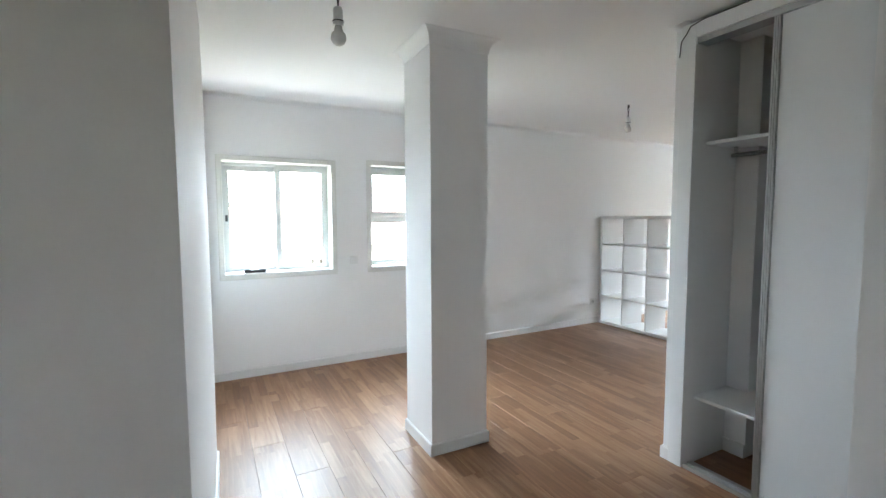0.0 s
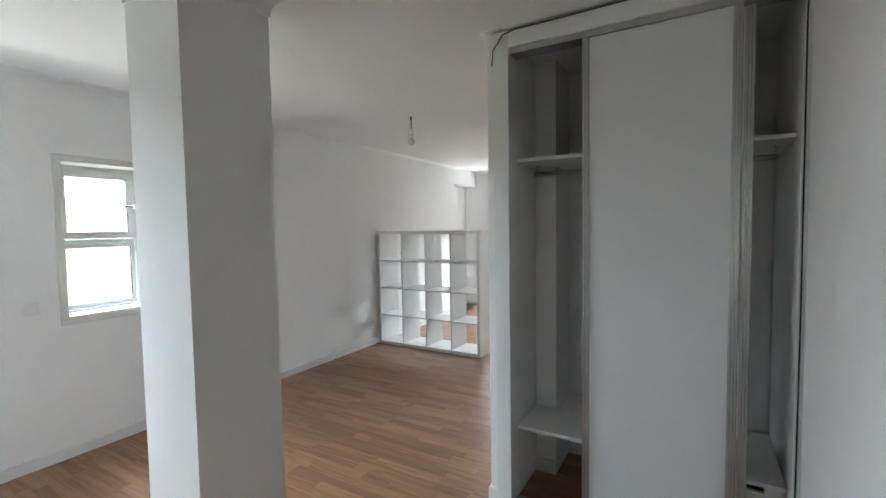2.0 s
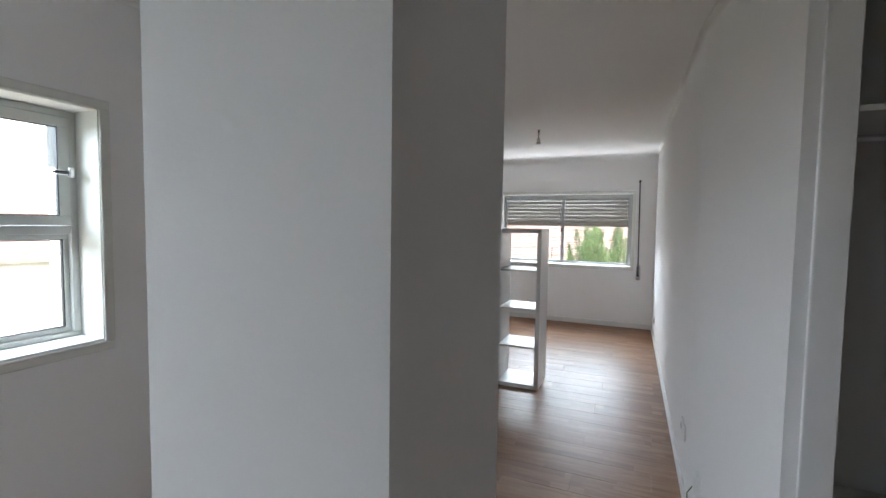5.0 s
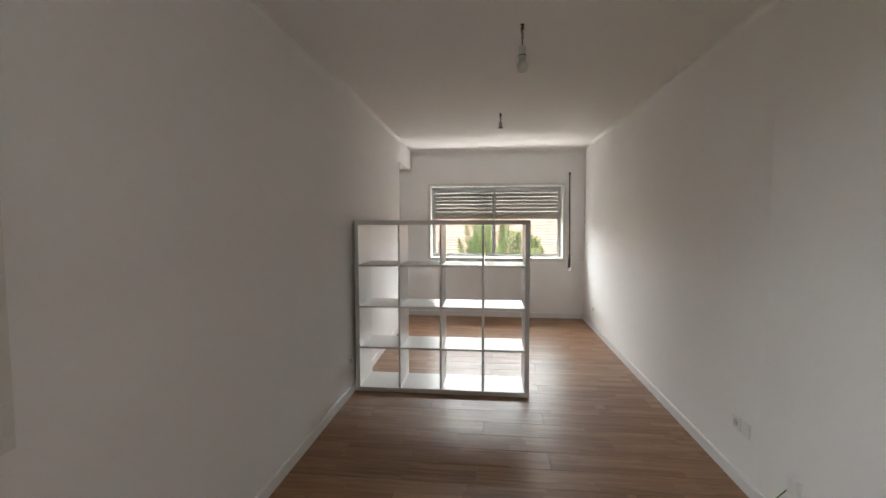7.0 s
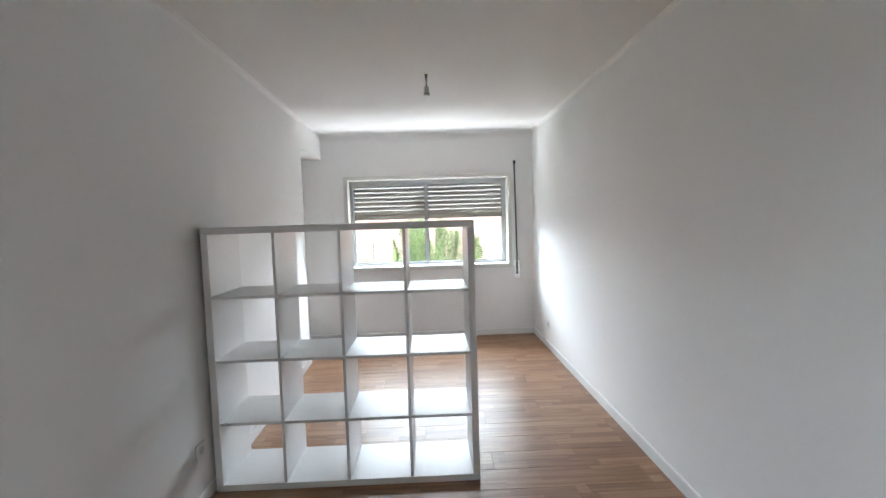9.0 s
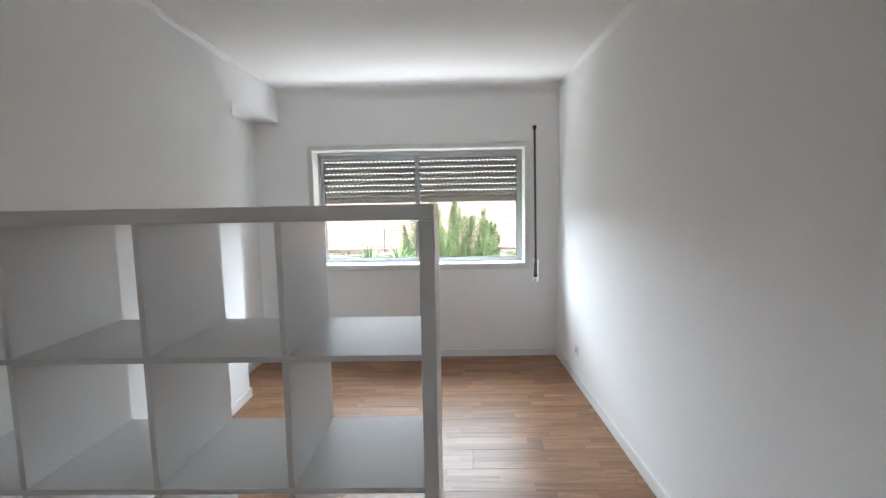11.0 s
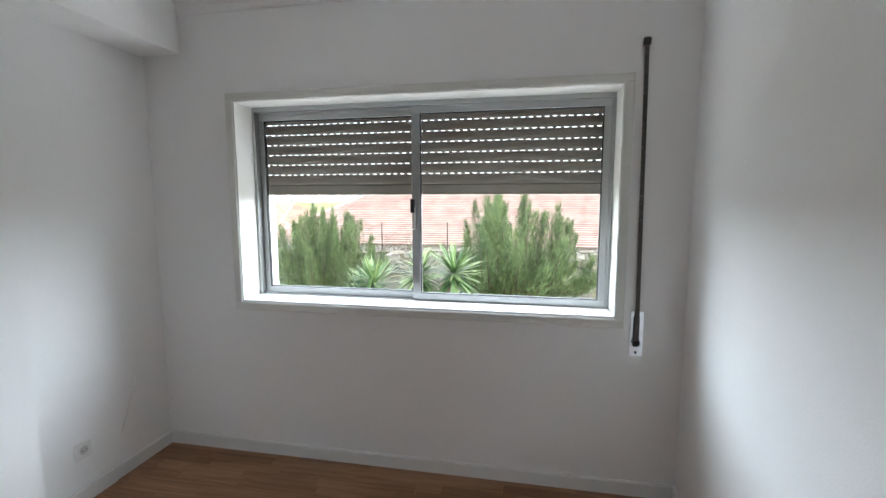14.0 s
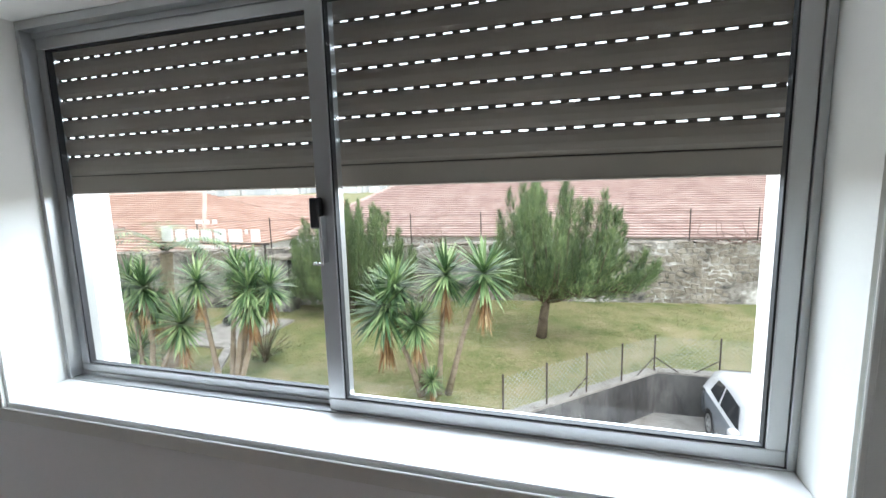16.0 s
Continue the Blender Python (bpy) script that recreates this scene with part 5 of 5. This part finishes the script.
    for side in (0.12, W - 0.42):
        part("tail_light", boxes((x0 - 0.1, x0 + 0.012, y0 - side - 0.3, y0 - side, z0 + 0.78, z0 + 0.92), bevel=0.02), surface("tail_lens", (0.4, 0.03, 0.03), 0.2, bump=0), c, "red tail light")
        part("headlight", boxes((x0 - 3.84, x0 - 3.6, y0 - side - 0.3, y0 - side, z0 + 0.58, z0 + 0.72), bevel=0.03), CHROME, c)
    bm = bmesh.new()
    rod(bm, (x0 - 0.75, y0 - 0.84, z0 + 1.5), (x0 - 0.5, y0 - 0.84, z0 + 1.74), 0.006, seg=5)
    part("aerial", bm, BLACK, c)


car(18.15, -0.34, YZ)

# ---- north side: stone house, low wall and trees seen through the two windows ----
north = thing("stone_house", (6.0, 17.0, GZ), "pale stone outbuilding with a red tiled roof and barred arched windows", "building")
part("walls", holed("y", 15.0, 0.5, -6.0, 16.0, GZ, 0.55, [(3.0, 4.3, -1.4, 0.1), (11.2, 12.2, GZ + 0.05, -1.1)]), mix_material("pale_stonework", [(0.3, (0.55, 0.53, 0.48)), (0.45, (0.76, 0.74, 0.70)), (0.7, (0.85, 0.84, 0.81))], 1.8, 8, 0.95, 0.6, 9, dist=0.04), north)
part("room_behind", boxes((-6.0, 16.0, 15.6, 22.0, GZ, 0.5)), STUCCO, north)
BRICK = surface("red_brick", (0.42, 0.20, 0.13), 0.9, vary=0.3, scale=8)
part("door_jamb", boxes((11.02, 11.2, 14.96, 15.2, GZ, -1.1), (12.2, 12.38, 14.96, 15.2, GZ, -1.1), (11.02, 12.38, 14.96, 15.2, -1.1, -0.9)), BRICK, north, "red brick door surround")
for k in range(5):
    bm = bmesh.new()
    rod(bm, (3.12 + k * 0.265, 14.98, -1.4), (3.12 + k * 0.265, 14.98, 0.1), 0.035, seg=6)
    part("window_bar", bm, IRON, north)
bm = bmesh.new()
tiled_slope(bm, (-6.5, 14.6, 0.5), (16.5, 14.6, 0.5), (-6.5, 19.5, 1.75), (16.5, 19.5, 1.75), 20)
tagged(part("roof", bm, TILE, north, "red clay tile roof"), kind="stuff")


def leafy_tree(base, height, radius, seed, label):
    rng = random.Random(seed)
    t = thing("leafy_tree", base, label, "tree", "trees north of the house")
    bm = bmesh.new()
    lv = Leaves()
    b = Vector(base)
    tube(bm, [b, b + Vector((0.1, 0, height * 0.3)), b + Vector((0, 0.1, height * 0.6))], [0.22, 0.17, 0.1], 9)
    for k in range(34):
        d = away(rng, -0.1, 1.0)
        tip = b + Vector((d.x * radius, d.y * radius, height * 0.5 + d.z * height * 0.48)) * 1.0
        st = b + Vector((0, 0, height * rng.uniform(0.25, 0.55)))
        tube(bm, [st, st.lerp(tip, 0.5) + Vector((0, 0, 0.15)), tip], [0.06, 0.035, 0.01], 5)
        for i in range(70):
            p = st.lerp(tip, rng.uniform(0.45, 1.05)) + away(rng) * rng.uniform(0, 0.45)
            lv.blade(p, away(rng), rng.uniform(0.12, 0.22), 0.09, 0.3, 2, twist=away(rng))
    part("trunk", bm, BARK, t, smooth=True)
    lv.put("crown", BLADES, t, "loose green foliage")


leafy_tree((-1.2, 23.5, GZ), 8.5, 3.6, 61, "tall leafy tree behind the outbuilding")
leafy_tree((7.5, 24.0, GZ), 6.4, 2.4, 62, "leafy tree behind the outbuilding")
palm((0.1, 9.2, GZ), (0.1, 9.2, -0.6), 33)

# tiled pier of the facade beside the narrow window
MOSAIC = surface("cream_tile", (0.66, 0.60, 0.47), 0.35, vary=0.08, scale=20, bump=0)
pier = thing("facade_pier", (2.42, 5.0, -0.3), "cream tiled pier of the facade", "pier")
part("pier_core", boxes((2.32, 2.72, 4.81, 5.3, -0.3, 2.6)), CONCRETE, pier)
for k in range(46):
    for j in range(8):
        part("tile", boxes((2.313, 2.3195, 4.815 + j * 0.06, 4.87 + j * 0.06, -0.25 + k * 0.06, -0.195 + k * 0.06)), MOSAIC, pier) if 14 <= k < 34 else None
# pale rendered reveals outside the wide window
structure("trim_outer_reveal", boxes((8.267, 8.335, 4.262, 4.46, 0.7, 2.3), (8.267, 8.38, 2.07, 2.268, 0.7, 2.3), (8.267, 8.285, 2.27, 4.26, 0.80, 0.875)), STUCCO, "white rendered reveals outside the window", "window reveal")

# short grass over the lawn
rng = random.Random(71)
gv, gf = [], []
while len(gf) < 75000:
    x, y = rng.uniform(9.5, 25), rng.uniform(-7, 15)
    if x < 15 and y < 4.3 or (x < 18.6 and (y < 0.8 or (x - 15.0) * 3.55 + (y - 4.15) * 3.3 < 0.6)):
        continue
    if noise.noise(Vector((x * 0.7, y * 0.7, 2))) < -0.15 and rng.random() < 0.7:
        continue
    a, hgt, wd = rng.uniform(0, 6.3), rng.uniform(0.012, 0.036), rng.uniform(0.012, 0.026)
    dx, dy = math.cos(a) * wd, math.sin(a) * wd
    k = len(gv)
    gv += [(x - dx, y - dy, GZ + 0.004), (x + dx, y + dy, GZ + 0.004), (x + rng.uniform(-0.08, 0.08), y + rng.uniform(-0.08, 0.08), GZ + hgt)]
    gf.append((k, k + 1, k + 2))
me = bpy.data.meshes.new("grass")
me.from_pydata(gv, [], gf)
me.materials.append(mix_material("grass_blades", [(0.25, (0.19, 0.235, 0.075)), (0.5, (0.27, 0.275, 0.115)), (0.75, (0.40, 0.36, 0.20))], 0.6, 6, 0.8, 0, 5, island=0.5))
tagged(new("grass", me), "short green and dry grass blades", "grass", kind="stuff")


# ---- floor boards ----
floor = tagged(new("floor"), "warm brown three-strip wood laminate floor", "floor", kind="structure")
BW, BL = 0.193, 1.285


def board_mesh(y0, y1):
    bm = bmesh.new()
    h, c = BW / 2 - 0.0003, 0.0012
    lo = [bm.verts.new((sx * h, yy, -0.008)) for sx, yy in ((-1, y0), (1, y0), (1, y1), (-1, y1))]
    mi = [bm.verts.new((sx * h, yy, -c)) for sx, yy in ((-1, y0), (1, y0), (1, y1), (-1, y1))]
    hi = [bm.verts.new((sx * (h - c), yy, 0)) for sx, yy in ((-1, y0 + c), (1, y0 + c), (1, y1 - c), (-1, y1 - c))]
    bm.faces.new(hi)
    for a, b in ((lo, mi), (mi, hi)):
        for k in range(4):
            bm.faces.new((a[k], a[(k + 1) % 4], b[(k + 1) % 4], b[k]))
    return mesh_of("board", bm, WOOD)


FULL = board_mesh(-BL / 2 + 0.0003, BL / 2 - 0.0003)
x = -1.6 + BW / 2
col = 0
while x < 8.35:
    y = -1.5 - (col * 0.437) % BL
    lo_y = -1.45 if x < 1.2 else (0.3 if x < 3.45 else 1.6)
    while y < 5.0:
        if y + BL > lo_y:
            b = new("board", FULL)
            b.location = (x, y + BL / 2, 0)
            b.parent = floor
        y += BL
    x += BW
    col += 1
